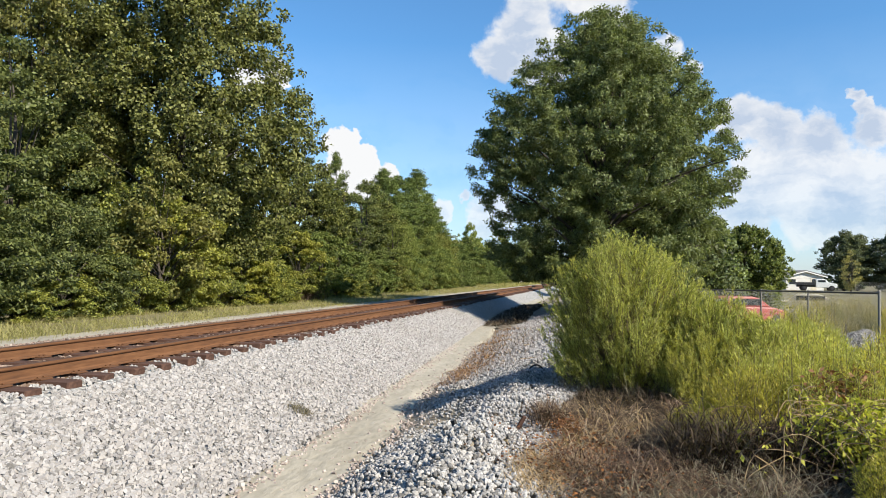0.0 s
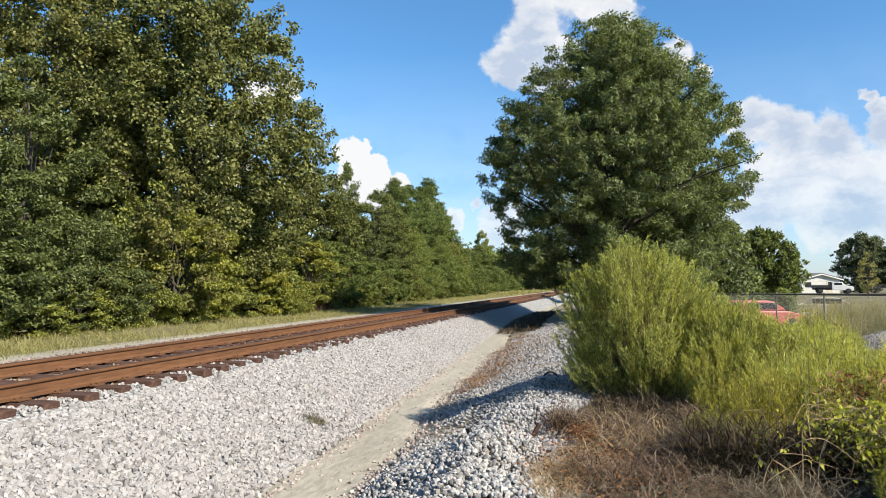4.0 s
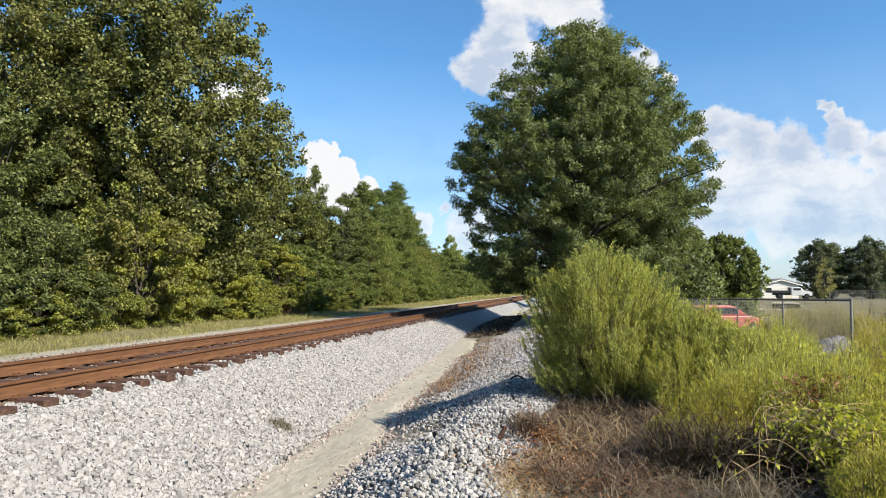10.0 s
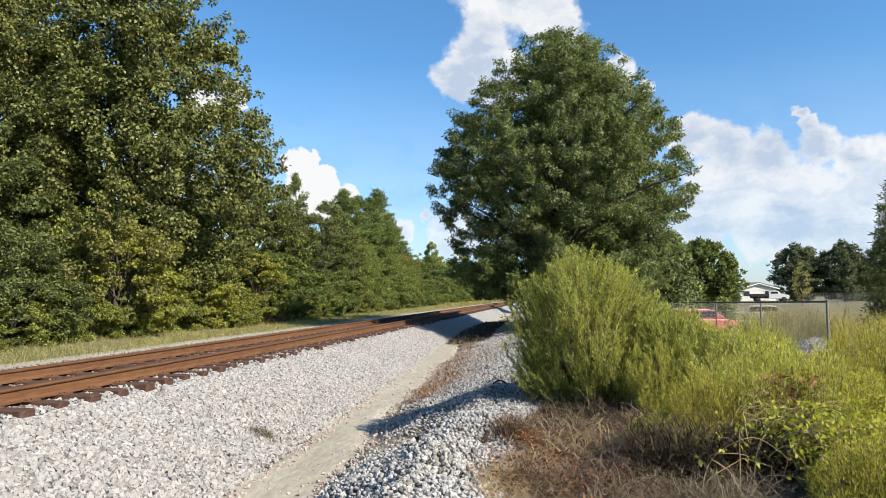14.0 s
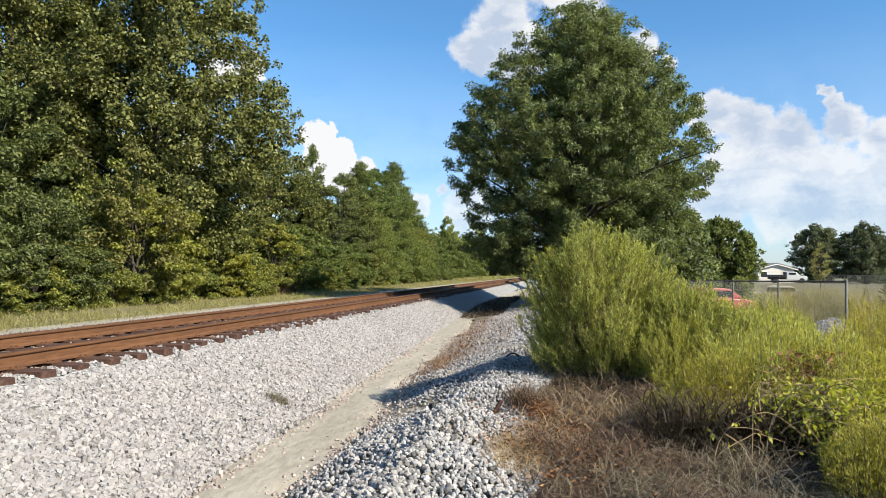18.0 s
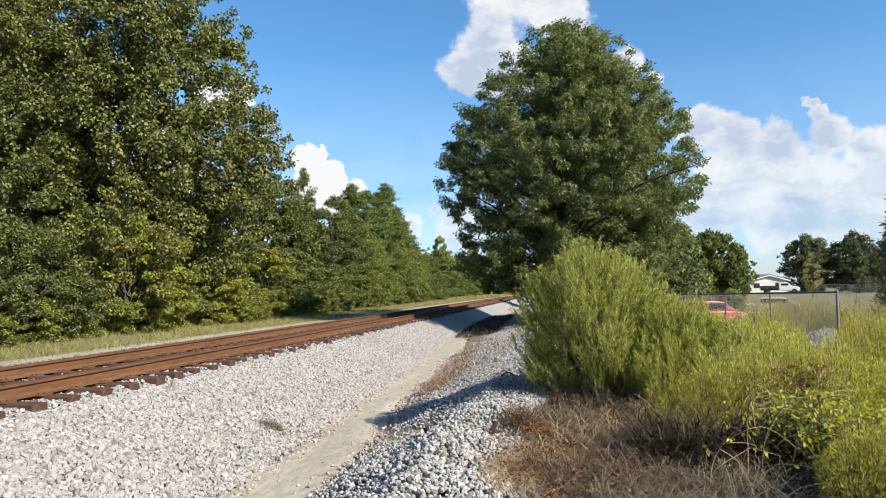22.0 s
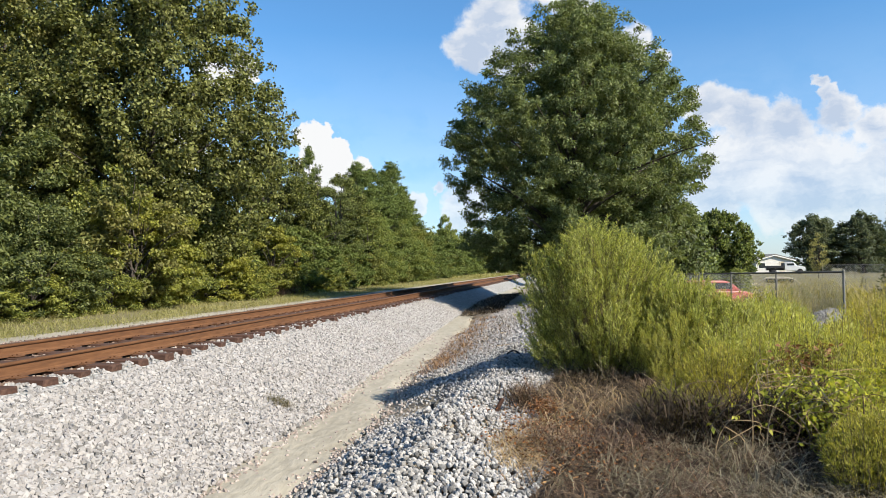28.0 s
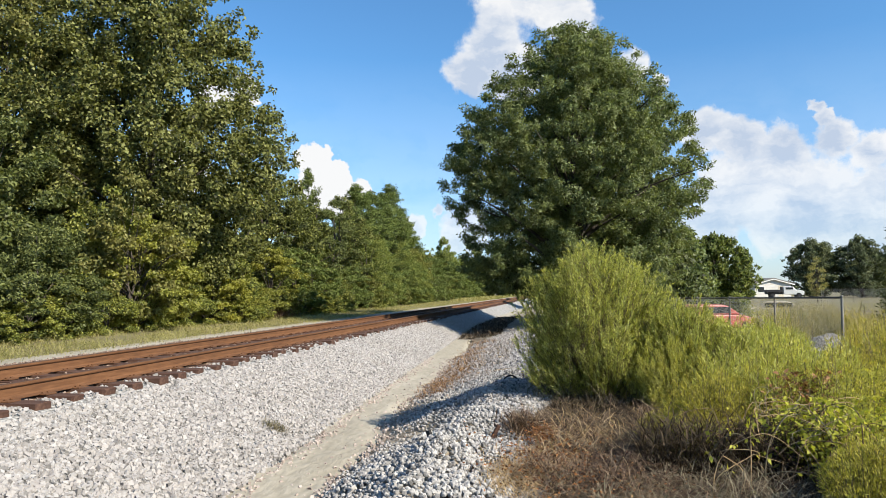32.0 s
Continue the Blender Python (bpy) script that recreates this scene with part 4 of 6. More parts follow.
def right_bank_trees():
    round_tree = tree("ornamental_tree", "round glossy dark-green tree behind the fence", 51, 5.6, 0.13, [(0.5, 1.7), (1.5, 2.6), (2.8, 3.05), (4.0, 2.85), (4.9, 2.2), (5.5, 1.4), (5.9, 0.4)], 520, 0.40, 46000, 0.20, 0.085, "round_leaf", limbs=24, droop=-1.3, shell=0.06, flat=1.0, spray=0.35, fringe=0.15)
    stand(round_tree, 9.75, 48.3)
    round_tree.scale = (0.92, 0.92, 0.97)
    scrub = tree("scrub_tree", "small green tree half hidden behind the oak", 52, 4.5, 0.08, [(0.3, 1.6), (1.8, 2.2), (3.3, 1.7), (4.6, 0.4)], 80, 0.6, 9500, 0.18, 0.1, "oak", limbs=16)
    stand(scrub, 6.9, 43.8)
    scrub.scale = (1.15, 1.15, 1.25)
    beside = copy_thing(scrub, pose(5.6, 44.5, land_z(5.6, 44.5), 0, 0, 130))
    beside.scale = (1.1, 1.1, 1.3)
    low = tree("shrub", "small light-green shrub at the round tree's foot", 57, 1.9, 0.04, [(0.1, 0.9), (0.9, 1.15), (1.6, 0.7), (2.0, 0.15)], 60, 0.35, 4200, 0.15, 0.06, "soft_leaf", limbs=12, droop=-0.6)
    stand(low, 10.5, 45.4)
    far = tree("shade_tree", "broad dark-green shade tree across the road", 53, 11.0, 0.28, [(0.6, 3.4), (3, 4.9), (6, 5.0), (8.8, 3.4), (10.8, 0.8)], 230, 0.95, 20000, 0.34, 0.20, "hazed_leaf", limbs=26, shell=0.15, flat=0.75, spray=0.6)
    stand(far, 40.9, 126.0)
    far.scale = (0.92, 0.92, 0.88)
    for x, y, s in ((44.6, 131.0, 0.86), (48.3, 125.0, 0.92), (52.0, 133.0, 0.84), (55.5, 130.0, 0.85), (63.0, 130.0, 1.05), (33.5, 165.0, 0.8)):
        o = copy_thing(far, pose(x, y, land_z(x, y) - 0.05, 0, 0, x * 31 % 360))
        o.scale = (s, s, s)
    sapling = tree("sapling", "thin pale grey-green sapling by the road", 54, 4.6, 0.05, [(0.6, 0.7), (2.0, 1.2), (3.6, 0.9), (4.7, 0.2)], 70, 0.32, 1700, 0.17, 0.05, "grass", limbs=30, droop=-0.9)
    stand(sapling, 26.6, 80.0)
    # trees hidden behind the oak, which shade the line further on
    for x, y, s in ((1.8, 38.6, 1.10), (6.0, 68.0, 1.0), (3.0, 92.0, 0.95), (2.5, 112.0, 1.0)):
        o = copy_thing(far, pose(x, y, land_z(x, y) - 0.05, 0, 0, y * 17 % 360))
        o.scale = (s * 0.9, s * 0.9, s if y > 50 else 1.25)
    cedar = tree("cedar", "dense dark-green cedar beside the fence end", 55, 3.4, 0.07, [(0.1, 0.95), (1.2, 0.9), (2.4, 0.6), (3.5, 0.1)], 170, 0.28, 18000, 0.10, 0.022, "dark_leaf", flat=0.8, shell=0.2, droop=-0.4, limbs=30, fold=0.1)
    stand(cedar, 7.95, 17.6)
    lone = tree("pine_tree", "open pine with dark tufted branches by the lot", 56, 9.0, 0.14, [(3.6, 1.5), (5.5, 1.9), (7.5, 1.4), (9.2, 0.3)], 85, 0.5, 13000, 0.24, 0.05, "dark_leaf", flat=0.6, shell=0.3, droop=-0.1, limbs=40, fold=0.1)
    stand(lone, 12.5, 26.2)
    lone.scale = (0.75, 0.75, 0.75)


right_bank_trees()


def stems_and_leaves(name, rng, n_stems, height, spread, per_stem, length, width, leaf, twig, label, category, bottom=0.25, curve=0.35, out=0.5, root_r=0.25, fold=0.25, squash=1.0, plumes=0):
    """A many-stemmed plant: stems fan out from the root, leaves sit along them."""
    root = empty(name, 0, 0, 0, 0, label, category)
    ang = rng.random(n_stems) * 2 * np.pi
    rad = np.sqrt(rng.random(n_stems))
    reach = 0.78 + 0.3 * rng.random(n_stems)
    if plumes:
        # the stems gather into plumes of uneven height
        g = rng.integers(0, plumes, n_stems)
        ang = (rng.random(plumes) * 2 * np.pi)[g] + rng.normal(size=n_stems) * 0.13
        rad = np.clip(np.sqrt(rng.random(plumes))[g] + rng.normal(size=n_stems) * 0.06, 0.02, 1.05)
        reach = (0.72 + 0.36 * rng.random(plumes))[g] + rng.normal(size=n_stems) * 0.05
    tip = np.stack([spread * rad * np.cos(ang), spread * squash * rad * np.sin(ang), height * (1.0 - 0.55 * rad ** 2.2) * reach], -1)
    foot = np.stack([root_r * rad * np.cos(ang), root_r * squash * rad * np.sin(ang), np.full(n_stems, -0.04)], -1)
    paths, at, axis, normal = [], [], [], []
    for i in range(n_stems):
        s = np.linspace(0, 1, 5)[:, None]
        w = np.array([1, 1, 0]) * (s ** 1.5) + np.array([0, 0, 1]) * (s ** (1 - curve * 0.5))
        p = foot[i] + (tip[i] - foot[i]) * w + rng.normal(size=3) * 0.03 * s * (1 - s) * 4
        paths.append([(*q, 0.007 * (1 - 0.75 * t)) for q, t in zip(p, np.linspace(0, 1, 5))])
        u = bottom + (1 - bottom) * rng.random(per_stem) ** 0.68
        j = np.minimum((u * 4).astype(int), 3)
        f = (u * 4 - j)[:, None]
        q = p[j] * (1 - f) + p[j + 1] * f
        d = unit(p[j + 1] - p[j])
        side = unit(np.cross(d, rng.normal(size=(per_stem, 3))))
        at.append(q + side * 0.05 * rng.random((per_stem, 1)) * (1 + 2 * (1 - u[:, None])))
        axis.append(unit(d * (1 - out) + side * out + rng.normal(size=(per_stem, 3)) * 0.15))
        normal.append(unit(np.cross(axis[-1], np.cross(d, side)) + rng.normal(size=(per_stem, 3)) * 0.5))
    tagged(mesh_object("branchwork", tubes("branchwork", paths, 3), M[twig], root), kind="stuff")
    mesh_object("foliage", leaves("foliage", np.concatenate(at), np.concatenate(axis), np.concatenate(normal), length, width, rng, fold), M[leaf], root)
    return root


def shoot_bush(name, rng, profile, n_shoots, reach, per_shoot, length, width, leaf, label, squash=1.0, lobes=5, lean=0.0):
    """A dense round bush: leafy shoots start inside an uneven dome and point outwards and up."""
    root = empty(name, 0, 0, 0, 0, label, "bush")
    hz, hr = np.array(profile, float).T
    t = rng.random(n_shoots * 5) * (hz[-1] - hz[0]) + hz[0]
    r = np.interp(t, hz, hr)
    keep = rng.random(len(t)) < (0.2 + r) / (hr.max() + 0.2)
    t, r = t[keep][:n_shoots], r[keep][:n_shoots]
    n = len(t)
    ang = rng.random(n) * 2 * np.pi
    # the dome bulges and sinks
    bulge = 1.0 + 0.14 * np.sin(ang * lobes + t * 3.0) + 0.10 * np.sin(ang * 2 * lobes + 1.7 - t * 5.0) + 0.06 * np.sin(ang * 13 + t * 9.0)
    le = reach * (0.55 + 0.75 * rng.random(n)) * np.where(rng.random(n) < 0.13, 1.6, 1.0)
    rad = np.maximum(r * bulge - le * 0.45, 0.03) * np.sqrt(0.35 + 0.65 * rng.random(n))
    foot = np.stack([rad * np.cos(ang) + lean * t, squash * rad * np.sin(ang), np.maximum(t * (1 + 0.06 * np.sin(ang * 3 + rad * 4)) - le * 0.75, 0.06)], -1)
    rise = 1.2 + 1.3 * (t / hz[-1])
    way = unit(np.stack([np.cos(ang), np.sin(ang), rise], -1) + rng.normal(size=(n, 3)) * 0.28)
    tip = foot + way * le[:, None]
    tip[:, 2] -= 0.06 * le
    paths, at, axis, normal = [], [], [], []
    for i in range(n):
        mid = (foot[i] + tip[i]) / 2 + np.array([0, 0, 0.05 * le[i]])
        paths.append([(*foot[i], 0.0032), (*mid, 0.0024), (*tip[i], 0.0008)])
        if i % 9 == 0:
            g = np.array([foot[i][0] * 0.35, foot[i][1] * 0.35, -0.04])
            paths.append([(*g, 0.010), (*(g * 0.45 + foot[i] * 0.55 + np.array([0, 0, 0.08])), 0.006), (*foot[i], 0.0035)])
        u = 0.12 + 0.88 * rng.random(per_shoot)[:, None]
        q = foot[i] * (1 - u) ** 2 + 2 * mid * u * (1 - u) + tip[i] * u ** 2
        side = unit(np.cross(way[i], rng.normal(size=(per_shoot, 3))))
        at.append(q)
        axis.append(unit(way[i] * 0.62 + side * 0.55 + np.array([0, 0, 0.12])))
        normal.append(unit(np.cross(axis[-1], np.cross(way[i], side)) + rng.normal(size=(per_shoot, 3)) * 0.6))
    tagged(mesh_object("branchwork", tubes("branchwork", paths, 3), M["twig"], root), kind="stuff")
    mesh_object("foliage", leaves("foliage", np.concatenate(at), np.concatenate(axis), np.concatenate(normal), length, width, rng), M[leaf], root)
    return root


def near_bushes():
    rng = np.random.default_rng(91)
    bush = shoot_bush("willow_bush", rng, [(0.12, 0.95), (0.45, 1.08), (0.95, 1.10), (1.35, 1.0), (1.65, 0.78), (1.85, 0.48), (1.98, 0.15)], 2500, 0.42, 34, 0.060, 0.0085, "bush_leaf", "tall feathery light-green bush with narrow leaves", lean=-0.07)
    stand(bush, 0.53, 9.6)
    bush.scale = (0.93, 0.95, 1.0)
    low = shoot_bush("willow_bush", rng, [(0.12, 0.80), (0.45, 0.95), (0.8, 0.95), (1.1, 0.75), (1.32, 0.4), (1.45, 0.1)], 1600, 0.40, 32, 0.058, 0.0085, "bush_leaf", "lower feathery green bush grown into its neighbour", lobes=4)
    stand(low, 1.25, 9.75)
    low.scale = (1.0, 1.0, 0.88)
    side = shoot_bush("willow_bush", rng, [(0.08, 0.70), (0.4, 0.85), (0.68, 0.75), (0.9, 0.45), (1.02, 0.1)], 900, 0.36, 30, 0.055, 0.0085, "bush_leaf", "small feathery bush fading into the weeds", lobes=3)
    stand(side, 2.0, 8.75)
    for x, y, wide, high, turn in ((1.55, 9.05, 0.85, 1.22, 70), (2.55, 9.5, 0.9, 0.92, 150), (1.35, 8.55, 0.62, 0.80, 220)):
        o = copy_thing(side, pose(x, y, land_z(x, y), 0, 0, turn))
        o.scale = (wide, wide, high)
    tall = stems_and_leaves("willow_bush", rng, 70, 1.45, 0.8, 90, 0.07, 0.0095, "bush_leaf", "twig", "thin feathery bush behind the larger one", "bush", 0.2, 0.3, 0.30, 0.4)
    stand(tall, 1.75, 12.3)
    tall.scale = (1.0, 1.0, 0.88)
    # the weeds
    kinds = [
        stems_and_leaves("weed_clump", rng, 64, 0.98, 0.55, 62, 0.050, 0.0085, "weed_leaf", "twig", "yellow-green weeds with narrow leaves", "weeds", 0.22, 0.3, 0.40, 0.34),
        stems_and_leaves("weed_clump", rng, 54, 1.08, 0.46, 64, 0.050, 0.0085, "weed_leaf", "twig", "tall yellow-green weeds going to seed", "weeds", 0.30, 0.3, 0.40, 0.28),
        stems_and_leaves("weed_clump", rng, 60, 0.80, 0.58, 62, 0.046, 0.0105, "weed_leaf", "twig", "low bushy yellow-green weeds", "weeds", 0.15, 0.3, 0.5, 0.38),
        stems_and_leaves("weed_clump", rng, 58, 1.05, 0.52, 66, 0.056, 0.0085, "bush_leaf", "twig", "feathery green weeds beside the bush", "weeds", 0.15, 0.3, 0.35, 0.34),
    ]
    first = [True] * 4

    def weed(k, x, y, wide, high, group):
        o = kinds[k] if first[k] else copy_thing(kinds[k], Matrix.Identity(4))
        first[k] = False
        o.matrix_basis = pose(x, y, land_z(x, y), 0, 0, rng.random() * 360)
        o.scale = (wide, wide, high)
        tagged(o, group=group)

    def open_view(x, y):
        """The gap in the growth through which the gravel behind the fence shows."""
        return abs(x - 0.346 * y) < 0.50 and y > 6.5

    for i in range(140):
        u, v = rng.random(), rng.random()
        y = 6.3 + 5.7 * v ** 1.1
        lo = 0.30 * y if y < 7.2 else 1.55 + 0.25 * rng.random() if y < 8.4 else 2.1
        x = lo + (6.6 - lo) * u
        s = (0.80 + 0.35 * rng.random()) * min(0.90, 0.60 + 0.11 * max(0.0, y - 6.3))
        s *= (1.25 if y > 9.5 else 0.75) if x > 0.45 * y + 0.3 else 1.1 if x > 0.375 * y and y > 7.5 and not open_view(x, y) else 0.42 if open_view(x, y) else 1.0
        green = rng.random() < np.clip((0.40 - x / y) / 0.14, 0.06, 0.85)
        weed(3 if green else int(rng.integers(3)), x, y, s, s * (0.95 + 0.1 * rng.random()), "weeds by the fence")
    wisp = stems_and_leaves("seeding_weed", rng, 12, 1.35, 0.35, 55, 0.030, 0.008, "seed_head", "twig", "thin tall weed with pale drying seed heads", "weeds", 0.55, 0.3, 0.6, 0.15)
    for i in range(64):
        x, y = 2.5 + 3.7 * rng.random(), 6.6 + 5.6 * rng.random()
        o = wisp if i == 0 else copy_thing(wisp, Matrix.Identity(4))
        s = (0.66 + 0.35 * rng.random()) * (0.7 if y < 8 else 1.0) * (0.36 if open_view(x, y) else 1.0)
        o.matrix_basis = pose(x, y, land_z(x, y), 0, 0, rng.random() * 360)
        o.scale = (s, s, s)
        tagged(o, group="seeding weeds")
    # thin growth between the bramble and the bush
    for i in range(36):
        y = 6.3 + 1.9 * rng.random()
        x = (0.19 + 0.23 * rng.random()) * y
        s = (0.62 + 0.24 * rng.random()) * (0.8 + 0.1 * (y - 4.9))
        weed(3 if rng.random() < 0.55 else int(rng.integers(3)), x, y, s, s, "weeds by the fence")
    # low green cover at the bramble's back
    for i in range(30):
        y = 6.15 + 0.8 * rng.random()
        x = (0.155 + 0.17 * rng.random()) * y
        s = 0.40 + 0.18 * rng.random()
        weed(2, x, y, s * 1.25, s, "weeds by the fence")
    for i in range(12):
        x, y = 0.80 + 0.42 * rng.random(), 5.75 + 0.5 * rng.random()
        s = 0.26 + 0.14 * rng.random()
        weed(3 if i % 3 else 2, x, y, s * 1.2, s, "weeds by the fence")
    vines = stems_and_leaves("vine_clump", rng, 26, 0.95, 0.55, 30, 0.068, 0.036, "vine_leaf", "twig", "broad-leaved yellow-green vine climbing through weeds", "vine", 0.2, 0.3, 0.65, 0.35)
    for i in range(24):
        y = 5.3 + 3.2 * rng.random() ** 1.4
        x = (0.315 + 0.11 * rng.random()) * y
        o = vines if i == 0 else copy_thing(vines, Matrix.Identity(4))
        s = 0.48 + 0.22 * rng.random() + 0.05 * (y - 5.6)
        o.matrix_basis = pose(x, y, land_z(x, y), 0, 0, rng.random() * 360)
        o.scale = (s, s, s)
        tagged(o, group="vines among the weeds")
    # a few dried vines among the green
    dried = stems_and_leaves("vine_clump", rng, 12, 0.80, 0.26, 26, 0.050, 0.030, "rusty_grass", "twig", "dried brown vine leaves hanging in the weeds", "vine", 0.45, 0.3, 0.65, 0.2)
    for i, (x, y) in enumerate(((2.10, 6.55), (2.28, 6.75), (1.95, 6.45))):
        o = dried if i == 0 else copy_thing(dried, Matrix.Identity(4))
        o.matrix_basis = pose(x, y, land_z(x, y), 0, 0, 120 * i)
        tagged(o, group="vines among the weeds")
    # sparse low weeds before it all
    for i in range(30):
        y = 4.4 + 1.6 * rng.random()
        x = (0.345 + 0.17 * rng.random()) * y
        s = 0.36 + 0.22 * rng.random()
        weed(int(rng.integers(3)), x, y, s, s * 1.1, "weeds by the fence")
    # dry brush right behind the fence
    for i in range(44):
        y = 14.2 + 5.0 * rng.random()
        x = (0.262 + 0.058 * rng.random()) * y
        if x < 4.75 - 0.087 * (y - 13.05) + 0.25:
            continue
        o = copy_thing(wisp if i % 3 else kinds[1], pose(x, y, land_z(x, y), 0, 0, rng.random() * 360))
        s = (0.72 + 0.25 * rng.random()) * (1.0 if i % 3 else 0.85)
        o.scale = (s * 1.2, s * 1.2, s)
        tagged(o, group="weeds behind the fence")
    for i in range(34):
        y = 18.5 + 4.5 * rng.random()
        x = (0.285 + 0.10 * rng.random()) * y
        o = copy_thing(wisp if i % 2 else kinds[1], pose(x, y, land_z(x, y), 0, 0, rng.random() * 360))
        s = (0.82 + 0.25 * rng.random()) * (1.0 if i % 2 else 0.9)
        o.scale = (s * 1.3, s * 1.3, s)
        tagged(o, group="weeds behind the fence")
    for i in range(22):
        x, y = 5.6 + 5.2 * rng.random(), 14.0 + 9.0 * rng.random()
        if abs(x - 0.345 * y) < 0.9:
            x += 2.0
        s = (0.62 + 0.25 * rng.random()) * (1.5 if x > 0.36 * y + 2.0 else 1.0)
        weed(int(rng.integers(3)), x, y, s * 1.3, s, "weeds behind the fence")


near_bushes()


# ---- brambles and dead growth ----
def bramble():
    rng = np.random.default_rng(17)
    x0, y0 = 1.48, 5.50
    root = empty("bramble", x0, y0, land_z(x0, y0), 0, "tangled arching vine with yellowing leaves over a shaded hollow", "vine")
    at, axis, normal = [], [], []
    for i in range(90):
        # canes rise steeply round a dark hollow and arch over it
        right = i % 5 > 2
        fx, fy = (0.10 + 0.70 * rng.random() if right else -0.55 + 0.95 * rng.random()), -0.38 + 0.8 * rng.random() ** 1.3
        dx, dy, h = (rng.normal() * 0.28 if right else 0.20 + 0.45 * rng.random()), 0.1 + rng.normal() * 0.25, 0.34 + 0.32 * rng.random() - 0.12 * (fx < -0.2)
        bow, pts = rng.normal() * 0.10, []
        kink = rng.normal(size=2) * 0.035
        for s in np.linspace(0, 1, 15):
            lift = h * math.sin(math.pi * (0.01 + 0.80 * s)) ** 0.75
            pts.append((fx + dx * s ** 1.8 + bow * math.sin(s * 3.1) + kink[0] * math.sin(s * 11), fy + dy * s ** 1.4 + kink[1] * math.sin(s * 9), lift, 0.0042 * (1 - 0.6 * s)))
        mesh_object("cane", tubes("cane", [pts], 4), M["straw"] if i % 3 == 0 else M["grey_dry"] if i % 3 == 1 else M["dry"], root)
        for s in rng.integers(2, 13, 22 if right and i % 2 else 11 if right else 3):
            at.append(np.array(pts[s][:3]) + rng.normal(size=3) * 0.025), axis.append(rng.normal(size=3) * 0.5 - np.array([0, 0.1, 0.7])), normal.append(rng.normal(size=3) * 0.6 + np.array([0.3, -0.5, 0.4]))
    mesh_object("foliage", leaves("foliage", np.array(at), np.array(axis), unit(np.array(normal)), 0.046, 0.027, rng), M["vine_leaf"], root, "yellow-green pointed leaves")


bramble()


def ribbons(name, rng, x, y, n, length, width, lay, material, label, category, h0=0.0, bendy=0.5):
    """Thin bent stalks or blades as ribbons of three pieces; lay 0 stands, 1 lies flat."""
    a = rng.random(n) * 2 * np.pi
    le = length * (0.45 + 0.9 * rng.random(n))
    tilt = np.clip(lay + rng.normal(size=n) * 0.22, 0.0, 0.97)
    z = land(x, y) + np.asarray(h0)
    d = np.stack([np.cos(a), np.sin(a)], -1)
    pts = []
    for s in (0.0, 0.4, 0.75, 1.0):
        run = le * s * (tilt + bendy * s * (1 - tilt))
        hgt = le * s * (1 - tilt) * (1 - 0.45 * bendy * s)
        arch = np.sin(s * np.pi) * 0.18 * le * tilt
        pts.append(np.stack([x + d[:, 0] * run, y + d[:, 1] * run, z + 0.012 + hgt + arch], -1))
    side = np.stack([-d[:, 1], d[:, 0], np.zeros(n)], -1)
    wd = width * (0.6 + 0.8 * rng.random(n))[:, None] * 0.5
    co, faces = [], []
    for k, p in enumerate(pts):
        w = wd * (1.0, 0.9, 0.6, 0.15)[k]
        co += [p - side * w, p + side * w]
    co = np.stack(co, 1).reshape(-1, 3)
    b = np.arange(n)[:, None] * 8
    faces = np.concatenate([b + np.array([[0, 1, 3, 2]]), b + np.array([[2, 3, 5, 4]]), b + np.array([[4, 5, 7, 6]])], 0)
    return tagged(mesh_object(name, indexed(name, co, faces), material), label, category, kind="stuff")


